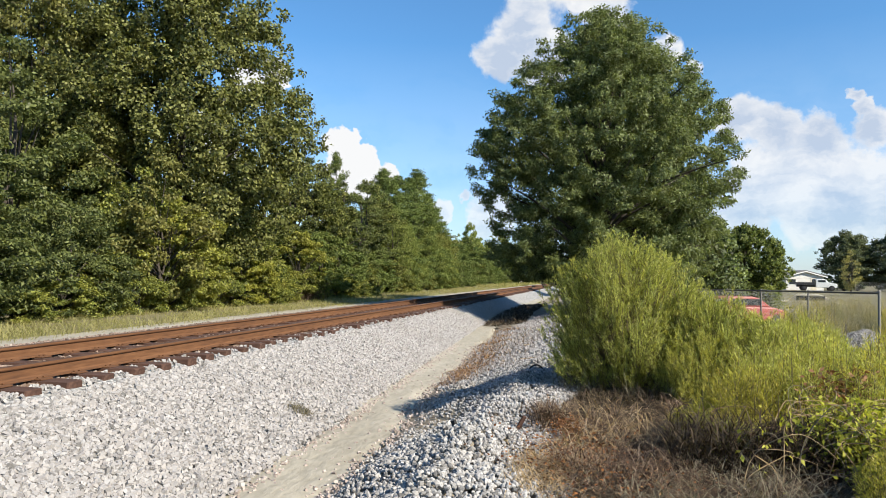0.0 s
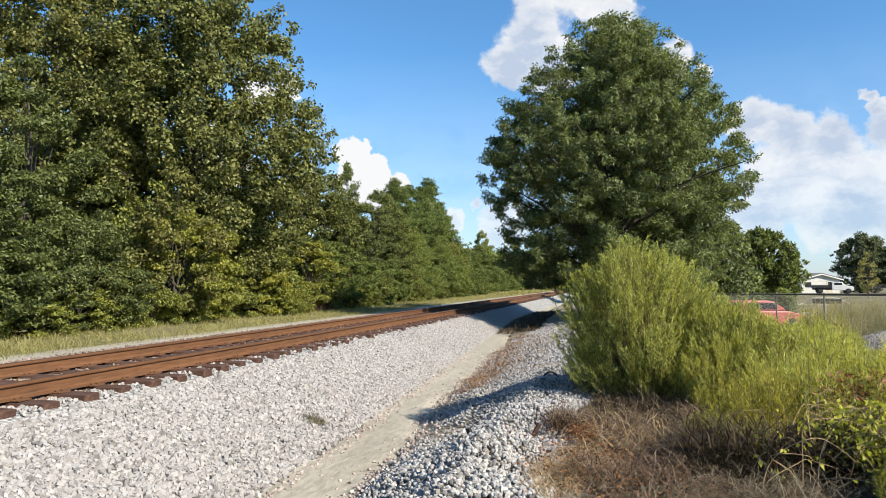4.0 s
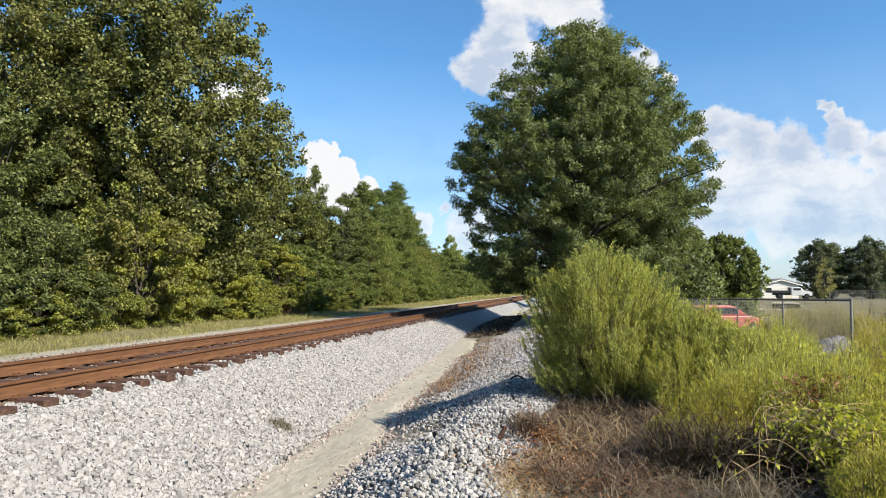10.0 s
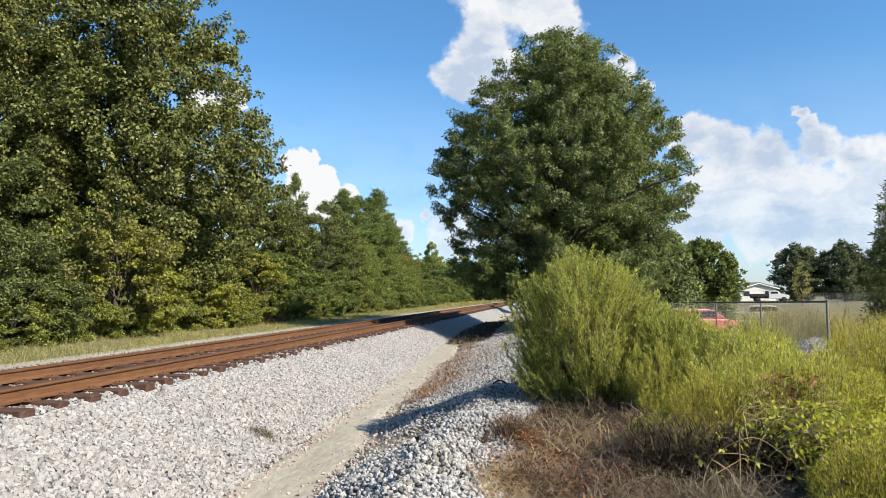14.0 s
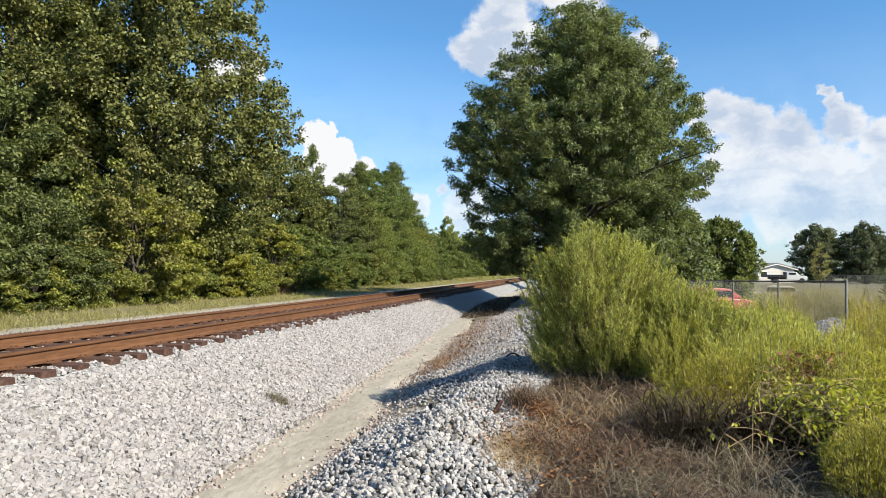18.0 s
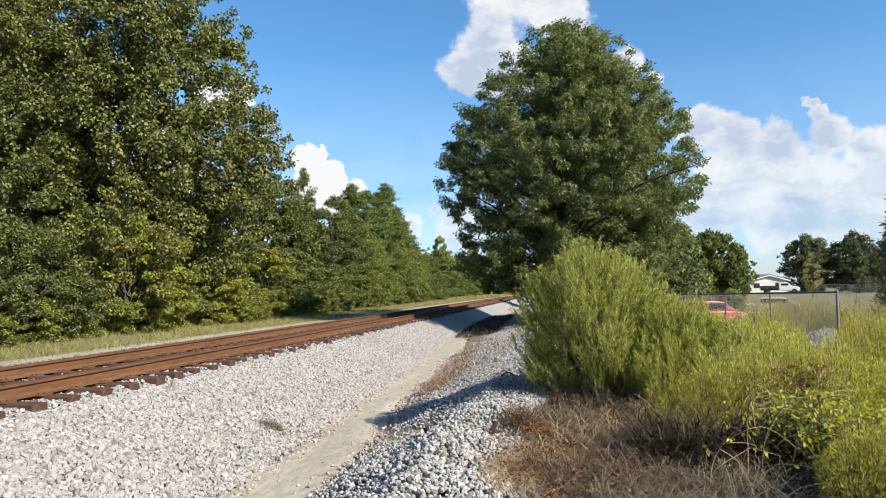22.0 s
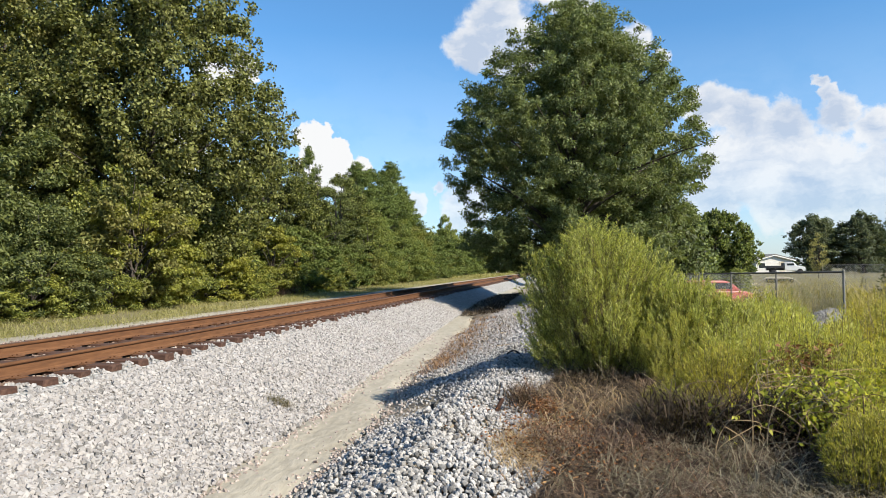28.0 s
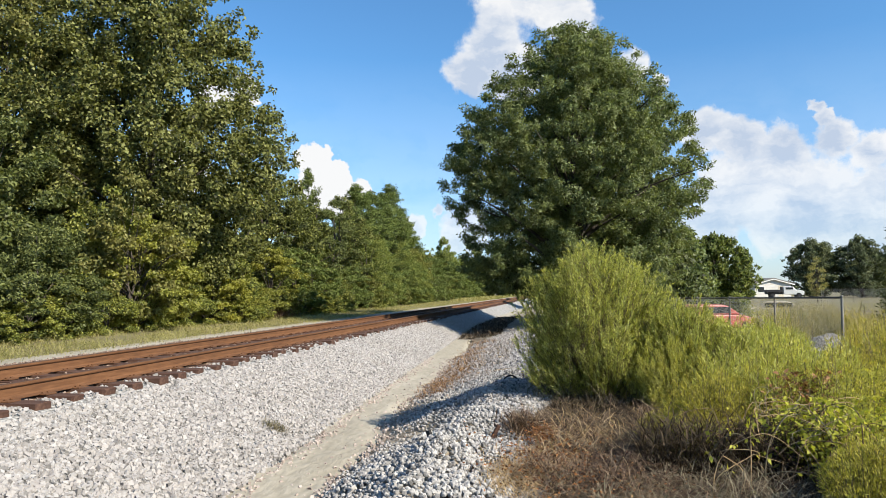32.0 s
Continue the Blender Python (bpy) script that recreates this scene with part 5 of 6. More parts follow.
def dead_growth():
    rng = np.random.default_rng(23)
    n = 26000
    y = 4.0 + 4.3 * rng.random(n)
    x = -0.30 + rng.random(n) * 3.0
    hump = np.array([max(0.0, noise.noise((a * 1.1, b * 1.1, 5.0)) + 0.15) for a, b in zip(x, y)])
    edge = -0.24 + 0.10 * np.sin(y * 3.0) + 0.05 * np.sin(y * 8.3)
    keep = (rng.random(n) < 0.28 + 1.9 * hump) & ((x < 0.9) | (y > 6.9) | (rng.random(n) < 0.62)) & (x > edge) & ((y < 6.95 + 0.2 * np.sin(x * 4)) | (x > 0.75))
    x, y, hump = x[keep], y[keep], hump[keep]
    ribbons("dead_brush", rng, x, y, len(x), 0.24, 0.0046, 0.84, M["dry"], "tangle of dead brown and grey stalks on the ground", "dead brush", hump * np.where(y < 5.8, 0.42, 0.24) * rng.random(len(x)))
    n = 3600
    c = rng.integers(0, 30, n)
    cx, cy = 0.05 + 2.6 * rng.random(30), 4.8 + 2.1 * rng.random(30)
    x, y = cx[c] + rng.normal(size=n) * 0.22, cy[c] + rng.normal(size=n) * 0.2
    ribbons("dead_brush", rng, x, y, n, 0.32, 0.0052, 0.64, M["dry"], "bent dry stalks standing over dead brush", "dead brush", 0, 0.9)
    # pale bent straw thrown over it in sheaves
    n = 560
    c = rng.integers(0, 22, n)
    cx, cy = 0.0 + 1.5 * rng.random(22), 5.7 + 1.4 * rng.random(22)
    x, y = cx[c] + rng.normal(size=n) * 0.16, cy[c] + rng.normal(size=n) * 0.13
    ribbons("dry_straw", rng, x, y, n, 0.40, 0.0050, 0.74, M["straw"], "pale bent straw lying over the dead brush", "straw", 0.05 + 0.14 * rng.random(n), 0.9)
    # coarse stalks before the bramble
    n = 420
    y = 4.3 + 0.8 * rng.random(n)
    x = (0.20 + 0.32 * rng.random(n)) * y
    ribbons("dry_straw", rng, x, y, n, 0.42, 0.0050, 0.30, M["grey_dry"], "thin grey-tan stalks standing before the bramble", "straw", 0.0, 0.8)
    n = 2600
    y = 12.5 + 11.5 * rng.random(n) ** 1.3
    x = -2.6 + 1.5 * rng.random(n) - 0.02 * (y - 9)
    ribbons("dead_grass", rng, x, y, n, 0.22, 0.007, 0.55, M["dry"], "brown dead grass along the ditch bank", "dead grass")
    # pale broken twigs lying across it
    n = 200
    y = 4.6 + 4.6 * rng.random(n)
    x = -0.25 + 2.3 * rng.random(n)
    ribbons("dead_twigs", rng, x, y, n, 0.5, 0.005, 0.86, M["dry"], "pale broken twigs over the dead brush", "twigs", 0.06 + 0.10 * rng.random(n))
    # rust-orange grass on the shaded bank and straw at the berm's edge
    n = 2600
    c = rng.integers(0, 9, n)
    cy = np.array((12.9, 13.6, 14.2, 15.2, 16.4, 18.0, 19.6, 21.5, 24.0))
    y = cy[c] + rng.normal(size=n) * 0.35
    x = ditch(y)[1] + 0.55 + rng.normal(size=n) * 0.20
    ribbons("dead_grass", rng, x, y, n, 0.26, 0.009, 0.62, M["rusty_grass"], "rust-brown dead grass in patches on the bank", "dead grass")
    n = 1300
    c = rng.integers(0, 7, n)
    cx, cy = np.array((-0.36, -0.30, -0.22, -0.32, -0.28, -0.1, 0.0)), np.array((5.4, 5.1, 5.9, 4.7, 5.0, 5.3, 5.5))
    x, y = cx[c] + rng.normal(size=n) * 0.11, cy[c] + rng.normal(size=n) * 0.16
    ribbons("dry_straw", rng, x, y, n, 0.2, 0.005, 0.8, M["straw"], "flattened tan straw along the berm's edge", "straw", 0.05)
    # near-black ribbons deepen the ditch's shade by their colour
    n = 2600
    y = 26.2 + 19 * rng.random(n)
    x = ditch(y)[0] + 0.1 + 1.6 * rng.random(n)
    ribbons("dead_vines", rng, x, y, n, 0.30, 0.035, 0.85, M["shade_twig"], "near-black twigs deepening the shade in the ditch", "leaf litter", 0.05)
    # fallen leaves, thickest in a few drifts
    n = 2300
    c = np.where(rng.random(n) < 0.28, rng.integers(0, 3, n), rng.integers(3, 7, n))
    cx, cy = np.array((-0.20, -0.16, -0.22, -0.18, -0.05, 0.15, -0.12)), np.array((6.6, 6.3, 6.5, 5.7, 5.2, 4.9, 6.0))
    spread = np.where(c < 3, 0.07, 0.24)
    x, y = cx[c] + rng.normal(size=n) * spread, cy[c] + rng.normal(size=n) * spread * 1.4
    at = np.stack([x, y, land(x, y) + 0.06 + 0.12 * rng.random(n)], -1)
    me = leaves("fallen_leaves", at, rng.normal(size=(n, 3)) * np.array([1, 1, 0.3]), unit(rng.normal(size=(n, 3)) * 0.5 + np.array([0, 0, 1.0])), 0.024, 0.018, rng)
    tagged(mesh_object("fallen_leaves", me, M["fallen"]), "orange-brown fallen leaves among dead brush", "fallen leaves", kind="stuff")
    # dead twigs round the foot of the bush
    n = 1900
    a, r = rng.random(n) * 6.28, 0.55 + 0.6 * rng.random(n)
    ribbons("dead_twigs", rng, 0.80 + 1.15 * r * np.cos(a), 9.5 + r * np.sin(a), n, 0.42, 0.005, 0.4, M["grey_dry"], "grey-brown dead twigs round the bush's foot", "twigs", 0.0)
    # pale grass stems and chaff over the litter
    n = 1700
    y = 4.1 + 3.2 * rng.random(n)
    x = -0.1 + 1.5 * rng.random(n)
    keep = np.array([noise.noise((p * 1.6, q * 1.6, 2.0)) for p, q in zip(x, y)]) > -0.12
    ribbons("dry_straw", rng, x[keep], y[keep], int(keep.sum()), 0.20, 0.0042, 0.86, M["grey_dry"], "fine grey-tan grass stems over the dead brush", "straw", 0.07 + 0.08 * rng.random(int(keep.sum())))
    n = 1800
    y = 4.15 + 0.6 * rng.random(n)
    x = 0.3 + 2.3 * rng.random(n)
    ribbons("dry_straw", rng, x, y, n, 0.16, 0.005, 0.9, M["grey_dry"], "pale chaff trodden flat before the bramble", "straw", 0.04 + 0.03 * rng.random(n))
    # near-black tangle under the vine, its colour stands in for the hollow's shade
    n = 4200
    ribbons("dead_vines", rng, 0.60 + 1.50 * rng.random(n), 5.40 + 0.70 * rng.random(n), n, 0.32, 0.008, 0.55, M["shade_twig"], "near-black twigs standing in for shade under the vine", "dead vines", 0.30 * rng.random(n) ** 1.4)
    # flat near-black ribbons that paint the bush's shade on the ground
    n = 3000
    ribbons("dead_vines", rng, -0.12 + 1.5 * rng.random(n), 7.3 + 1.5 * rng.random(n), n, 0.20, 0.012, 0.88, M["shade_twig"], "near-black twigs standing in for shade before the bush", "dead vines", 0.05 * rng.random(n))
    # short bits of twig and bark all over the litter
    n = 9000
    ribbons("twig_litter", rng, -0.2 + 2.8 * rng.random(n), 4.1 + 5.2 * rng.random(n), n, 0.10, 0.006, 0.93, M["dry"], "short broken twigs and bark on the litter", "twigs", 0.035)
    # bare brush at the wood's foot
    n = 700
    ribbons("dead_brush", rng, -14.9 + rng.normal(size=n) * 0.35, 34.5 + rng.normal(size=n) * 1.3, n, 1.0, 0.02, 0.3, M["dry"], "grey leafless brush at the foot of the wood", "dead brush")
    # tuft on the ballast slope
    n = 260
    ribbons("dry_tuft", rng, -3.93 + rng.normal(size=n) * 0.10, 9.24 + rng.normal(size=n) * 0.07, n, 0.15, 0.006, 0.5, M["grey_dry"], "small tuft of dry tan grass in the ballast", "grass tuft", 0.05)
    n = 900
    ribbons("dry_tuft", rng, -0.37 + rng.normal(size=n) * 0.09, 6.95 + rng.normal(size=n) * 0.16, n, 0.28, 0.005, 0.3, M["dry"], "grey-brown dry weeds on the berm's edge", "dry weeds", 0.02)


dead_growth()


def verge():
    rng = np.random.default_rng(29)
    n = 62000
    y = 9 + 86 * rng.random(n) ** 1.7
    x = -15.6 + 5.0 * rng.random(n) ** 0.8 + rng.normal(size=n) * 0.15
    bare = np.array([noise.noise((p * 0.7, q * 0.35, 8.0)) for p, q in zip(x, y)])
    keep = rng.random(n) < np.clip((-10.2 - x) / 1.3, 0.05, 1.0) * np.clip(0.75 + 1.6 * bare, 0.12, 1)
    ribbons("verge_grass", rng, x[keep], y[keep], int(keep.sum()), 0.27, 0.008, 0.5, M["grass"], "tall dry yellow-green grass along the far verge", "grass")
    n = 9000
    y = 95 + 75 * rng.random(n)
    x = -15.6 + 4.6 * rng.random(n)
    ribbons("verge_grass", rng, x, y, n, 0.5, 0.05, 0.25, M["grass"], "distant dry grass along the far verge", "grass")
    n = 12000
    y = 5 + 8 * rng.random(n)
    x = np.maximum(2.2, 0.33 * y) + 4 * rng.random(n) ** 1.3
    ribbons("weed_grass", rng, x, y, n, 0.42, 0.006, 0.25, M["weed_leaf"], "coarse yellow-green grass among the weeds", "grass")
    n = 9000
    y = 14 + 10 * rng.random(n)
    x = np.maximum(4.95 - 0.087 * (y - 13), 0.26 * y) + 0.24 * y * rng.random(n)
    keep = (np.abs(x - 0.345 * y) > 0.55) | (y > 17.5)
    x, y, n = x[keep], y[keep], int(keep.sum())
    ribbons("tall_dry_weeds", rng, x, y, n, 1.20, 0.009, 0.16, M["seed_head"], "tall dry tan weeds behind the fence", "weeds")
    n = 20000
    y = 13 + 40 * rng.random(n)
    x = -0.6 + 17 * rng.random(n)
    ribbons("rough_grass", rng, x, y, n, 0.4, 0.03, 0.25, M["grass"], "rough grass along the fence line", "grass")


verge()


# ---- fence ----
def fence():
    x0, y0, dx, dy, count = 4.75, 13.05, -0.259, 2.985, 10
    ang = math.degrees(math.atan2(-dx, dy))
    top0, drop = 1.43, -0.035
    root = empty("chain_link_fence", x0, y0, 0, ang, "weathered grey chain-link fence with a top rail", "fence")
    step = math.hypot(dx, dy)
    for i in range(count + 1):
        g = land_z(x0 + dx * i, y0 + dy * i)
        t = top0 + drop * i
        r = 0.021 if i == 0 else 0.019
        o = mesh_object("post", tubes("post", [[(0, 0, g - 0.3, r), (0, 0, (g + t) / 2, r), (0, 0, t + 0.012, r)]], 10), M["galv"], root)
        o.location = (0, i * step, 0)
        mesh_object("cap", tubes("cap", [[(0, 0, t + 0.004, r * 1.2), (0, 0, t + 0.022, r * 1.25), (0, 0, t + 0.040, r * 0.9), (0, 0, t + 0.048, r * 0.2)]], 10), M["galv"], o)
        for z in (0.35, 0.75, 1.1):
            mesh_object("tie_wire", tubes("tie_wire", [[(-0.022, 0, t - z, 0.003), (0.028, 0, t - z + 0.004, 0.003), (0.028, 0.02, t - z - 0.01, 0.003)]], 4), M["wire"], o)
    mesh_object("top_rail", tubes("top_rail", [[(0, i * step, top0 + drop * i, 0.018) for i in range(count + 1)]], 8), M["old_rail"], root)
    for i in range(count):
        t, h = top0 + drop * i, 1.36
        paths = []
        pitch = 0.075 if i < 4 else 0.15
        k = -h
        while k < step:
            for sgn in (1, -1):
                a0, a1 = max(k, 0.0), min(k + h, step)
                if a1 <= a0:
                    continue
                z0, z1 = (a0 - k), (a1 - k)
                if sgn < 0:
                    z0, z1 = h - z0, h - z1
                w = 0.0019 if i < 4 else 0.0026
                paths.append([(0.004 * sgn, a0, t - h + z0, w), (0.004 * sgn, a1, t - h + z1, w)])
            k += pitch
        o = mesh_object("mesh_panel", tubes("mesh_panel", paths, 3), M["wire"], root)
        o.location = (0.03, i * step, 0)


fence()


def far_fence():
    root = empty("far_fence", 27.0, 80.0, 0, -16, "grey wire fence along the far road", "fence")
    for i in range(9):
        g = land_z(27 + i * 2.9, 80 - 0.8 * i)
        mesh_object("post", tubes("post", [[(i * 3.0, 0, g - 0.2, 0.03), (i * 3.0, 0, g + 1.45, 0.03)]], 6), M["galv"], root)
    g = land_z(30, 80)
    mesh_object("top_rail", tubes("top_rail", [[(0, 0, g + 1.42, 0.025), (24, 0, g + 1.42, 0.025)]], 6), M["galv"], root)
    paths = []
    for k in np.arange(-1.4, 24, 0.22):
        a0, a1 = max(k, 0), min(k + 1.4, 24)
        if a1 > a0:
            paths.append([(a0, 0, g + (a0 - k), 0.009), (a1, 0, g + (a1 - k), 0.009)])
            paths.append([(a0, 0.01, g + 1.4 - (a0 - k), 0.009), (a1, 0.01, g + 1.4 - (a1 - k), 0.009)])
    mesh_object("mesh_panel", tubes("mesh_panel", paths, 3), M["wire"], root)


far_fence()


# ---- vehicles and the house ----
def wheel(parent, x, y, z, r, side, rim="chrome"):
    bm = bmesh.new()
    bmesh.ops.create_cone(bm, cap_ends=True, segments=20, radius1=r, radius2=r, depth=0.22, matrix=Matrix.Translation((x, y, z)) @ Matrix.Rotation(radians(90), 4, "Y"))
    bmesh.ops.bevel(bm, geom=[e for e in bm.edges if abs(e.verts[0].co.x - e.verts[1].co.x) < 1e-4], offset=0.025, segments=1, affect="EDGES")
    w = part("wheel", bm, M["tyre"], parent)
    bm = bmesh.new()
    bmesh.ops.create_cone(bm, cap_ends=True, segments=16, radius1=r * 0.62, radius2=r * 0.5, depth=0.03, matrix=Matrix.Translation((x + side * 0.115, y, z)) @ Matrix.Rotation(radians(90 * side), 4, "Y"))
    part("rim", bm, M[rim], w)


def red_car():
    x, y = 8.15, 40.2
    car = empty("red_car", x, y, land_z(x, y) + 0.04, -62, "faded red hatchback parked on the gravel lot", "car")
    side = [(-2.05, 0.35), (-2.1, 0.62), (-2.02, 0.92), (-1.72, 0.98), (1.05, 0.95), (1.95, 0.78), (2.05, 0.55), (2.02, 0.3), (1.6, 0.24), (-1.7, 0.24)]
    part("body", extruded(side, "x", -0.88, 0.88, 0.07), M["red_paint"], car)
    top = [(-1.86, 0.97), (-1.62, 1.42), (-1.3, 1.50), (-0.1, 1.51), (0.35, 1.42), (1.1, 0.96)]
    part("roof", extruded(top, "x", -0.74, 0.74, 0.06), M["red_paint"], car)
    bm = bmesh.new()
    vs = [bm.verts.new(c) for c in ((-0.62, -1.868, 1.03), (0.62, -1.868, 1.03), (0.56, -1.695, 1.34), (-0.56, -1.695, 1.34))]
    bm.faces.new(vs)
    r = bmesh.ops.extrude_face_region(bm, geom=bm.faces[:])
    bmesh.ops.translate(bm, vec=(0, -0.02, 0.006), verts=[v for v in r["geom"] if isinstance(v, bmesh.types.BMVert)])
    bmesh.ops.recalc_face_normals(bm, faces=bm.faces[:])
    part("rear_window", bm, M["glass"], car)
    for s in (-1, 1):
        part("side_window", box(bmesh.new(), s * 0.745 - 0.012, -1.35, 1.04, s * 0.745 + 0.012, 0.45, 1.38, 0.01), M["glass"], car)
        part("tail_lamp", box(bmesh.new(), s * 0.72 - 0.11, -2.11, 0.68, s * 0.72 + 0.11, -2.03, 0.86, 0.015), M["lamp_red"], car)
        for yy in (-1.28, 1.3):
            wheel(car, s * 0.80, yy, 0.30, 0.30, s)
    part("bumper", box(bmesh.new(), -0.84, -2.17, 0.36, 0.84, -2.04, 0.56, 0.03), M["red_paint"], car)


red_car()


def pale_car():
    x, y = 14.2, 49.5
    car = empty("cream_car", x, y, land_z(x, y) + 0.04, -106, "cream saloon car parked on the gravel lot", "car")
    side = [(-2.2, 0.35), (-2.25, 0.65), (-2.15, 0.95), (-1.4, 1.0), (1.2, 0.97), (2.1, 0.80), (2.25, 0.5), (2.15, 0.28), (-2.0, 0.25)]
    part("body", extruded(side, "x", -0.9, 0.9, 0.07), M["cream"], car)
    part("roof", extruded([(-1.5, 0.98), (-1.0, 1.38), (-0.7, 1.44), (0.3, 1.44), (0.6, 1.36), (1.25, 0.96)], "x", -0.74, 0.74, 0.06), M["cream"], car)
    for s in (-1, 1):
        part("side_window", box(bmesh.new(), s * 0.745 - 0.012, -0.95, 1.03, s * 0.745 + 0.012, 0.7, 1.33, 0.01), M["glass"], car)
        part("headlamp", box(bmesh.new(), s * 0.66 - 0.14, 2.17, 0.58, s * 0.66 + 0.14, 2.24, 0.70, 0.015), M["lamp_clear"], car)
        for yy in (-1.35, 1.35):
            wheel(car, s * 0.82, yy, 0.31, 0.31, s)


pale_car()


def pickup():
    x, y = 33.6, 113.4
    t = empty("pickup_truck", x, y, land_z(x, y) + 0.02, -98, "white pickup truck with a dark flat bed by the road", "truck")
    cab = [(-0.75, 0.55), (-0.75, 1.62), (-0.62, 1.74), (0.42, 1.74), (0.62, 1.66), (0.98, 1.20), (1.95, 1.10), (2.08, 0.96), (2.08, 0.5), (1.9, 0.45)]
    part("cab", extruded(cab, "x", -0.95, 0.95, 0.06), M["white_paint"], t)
    part("flat_bed", box(bmesh.new(), -1.05, -3.3, 0.85, 1.05, -0.85, 1.05, 0.02), M["dark_steel"], t)
    part("chassis", box(bmesh.new(), -0.55, -3.2, 0.55, 0.55, -0.8, 0.845, 0.02), M["dark_steel"], t)
    part("headboard", box(bmesh.new(), -1.0, -0.98, 1.05, 1.0, -0.86, 1.72, 0.02), M["dark_steel"], t)
    for s in (-1, 1):
        part("stake_side", box(bmesh.new(), s * 1.02 - 0.03, -3.25, 1.05, s * 1.02 + 0.03, -1.0, 1.25, 0.01), M["dark_steel"], t)
        part("side_window", box(bmesh.new(), s * 0.955 - 0.012, -0.45, 1.28, s * 0.955 + 0.012, 0.55, 1.60, 0.01), M["glass"], t)
        part("headlamp", box(bmesh.new(), s * 0.75 - 0.14, 2.04, 0.78, s * 0.75 + 0.14, 2.11, 0.96, 0.015), M["lamp_clear"], t)
        for yy in (-2.3, 1.35):
            wheel(t, s * 0.86, yy, 0.40, 0.40, s, "dark_steel")
    part("bumper", box(bmesh.new(), -0.95, 2.06, 0.48, 0.95, 2.20, 0.68, 0.02), M["chrome"], t)


pickup()


def house():
    x, y = 32.3, 125.96
    h = empty("house", x, y, land_z(x, y) - 0.1, 12, "low white house with a shallow grey gable roof", "house")
    w, d, e, p = 3.0, 5.5, 2.35, 3.15
    wall = extruded([(-w, -0.3), (w, -0.3), (w, e), (0, p), (-w, e)], "y", -d, d)
    walls = part("wall", wall, M["siding"], h)
    for i in range(10):
        z = 0.1 + i * 0.23
        part("siding_board", box(bmesh.new(), -w, -d - 0.025, z, w, -d, z + 0.20, 0.008), M["siding"], walls)
    for s in (-1, 1):
        a, b = (s * (w + 0.45), e - 0.10 + 0.02), (0.0, p + 0.02)
        o = [a, b, (b[0], b[1] + 0.14), (a[0], a[1] + 0.14)]
        part("roof_slope", extruded(o, "y", -d - 0.45, d + 0.45), M["roof"], h)
        part("bargeboard", extruded([(a[0], a[1] - 0.16), (b[0], b[1] - 0.16), b, a], "y", -d - 0.43, -d - 0.38), M["white_paint"], h)
    win = part("window", box(bmesh.new(), -2.6, -d - 0.05, 0.9, -1.4, -d - 0.026, 1.9, 0.0), M["white_paint"], h)
    part("pane", box(bmesh.new(), -2.52, -d - 0.06, 0.98, -1.48, -d - 0.052, 1.82, 0.0), M["glass"], win)
    part("door", box(bmesh.new(), 0.9, -d - 0.06, 0.0, 1.85, -d - 0.026, 2.03, 0.01), M["cream"], h)


house()


def lot_clutter():
    # low pale things past the fence
    x, y = 10.2, 33.0
    for k, (dx, dy, a, b, c, m, lab) in enumerate(((2.3, 14.5, 1.5, 0.8, 0.5, "cream", "pale storage crate on the lot"), (0.4, 12.5, 1.9, 0.9, 0.55, "galv", "grey metal trough under the trees"))):
        o = empty("storage_crate", x + dx, y + dy, land_z(x + dx, y + dy) + 0.03, 20 * k, lab, "crate")
        part("body", box(bmesh.new(), -a / 2, -b / 2, 0.0, a / 2, b / 2, c, 0.04), M[m], o)
        part("lid", box(bmesh.new(), -a / 2 - 0.03, -b / 2 - 0.03, c + 0.002, a / 2 + 0.03, b / 2 + 0.03, c + 0.08, 0.02), M[m], o)
    x, y = 9.9, 48.3
    o = empty("yard_light", x, y, land_z(x, y), 0, "thin white post with a round head", "post")
    mesh_object("pole", tubes("pole", [[(0, 0, 0, 0.035), (0, 0, 1.7, 0.03)]], 8), M["white_paint"], o)
    mesh_object("head", tubes("head", [[(0, 0, 1.70, 0.04), (0, 0, 1.75, 0.10), (0, 0, 1.88, 0.10), (0, 0, 1.93, 0.03)]], 10), M["white_paint"], o)


lot_clutter()


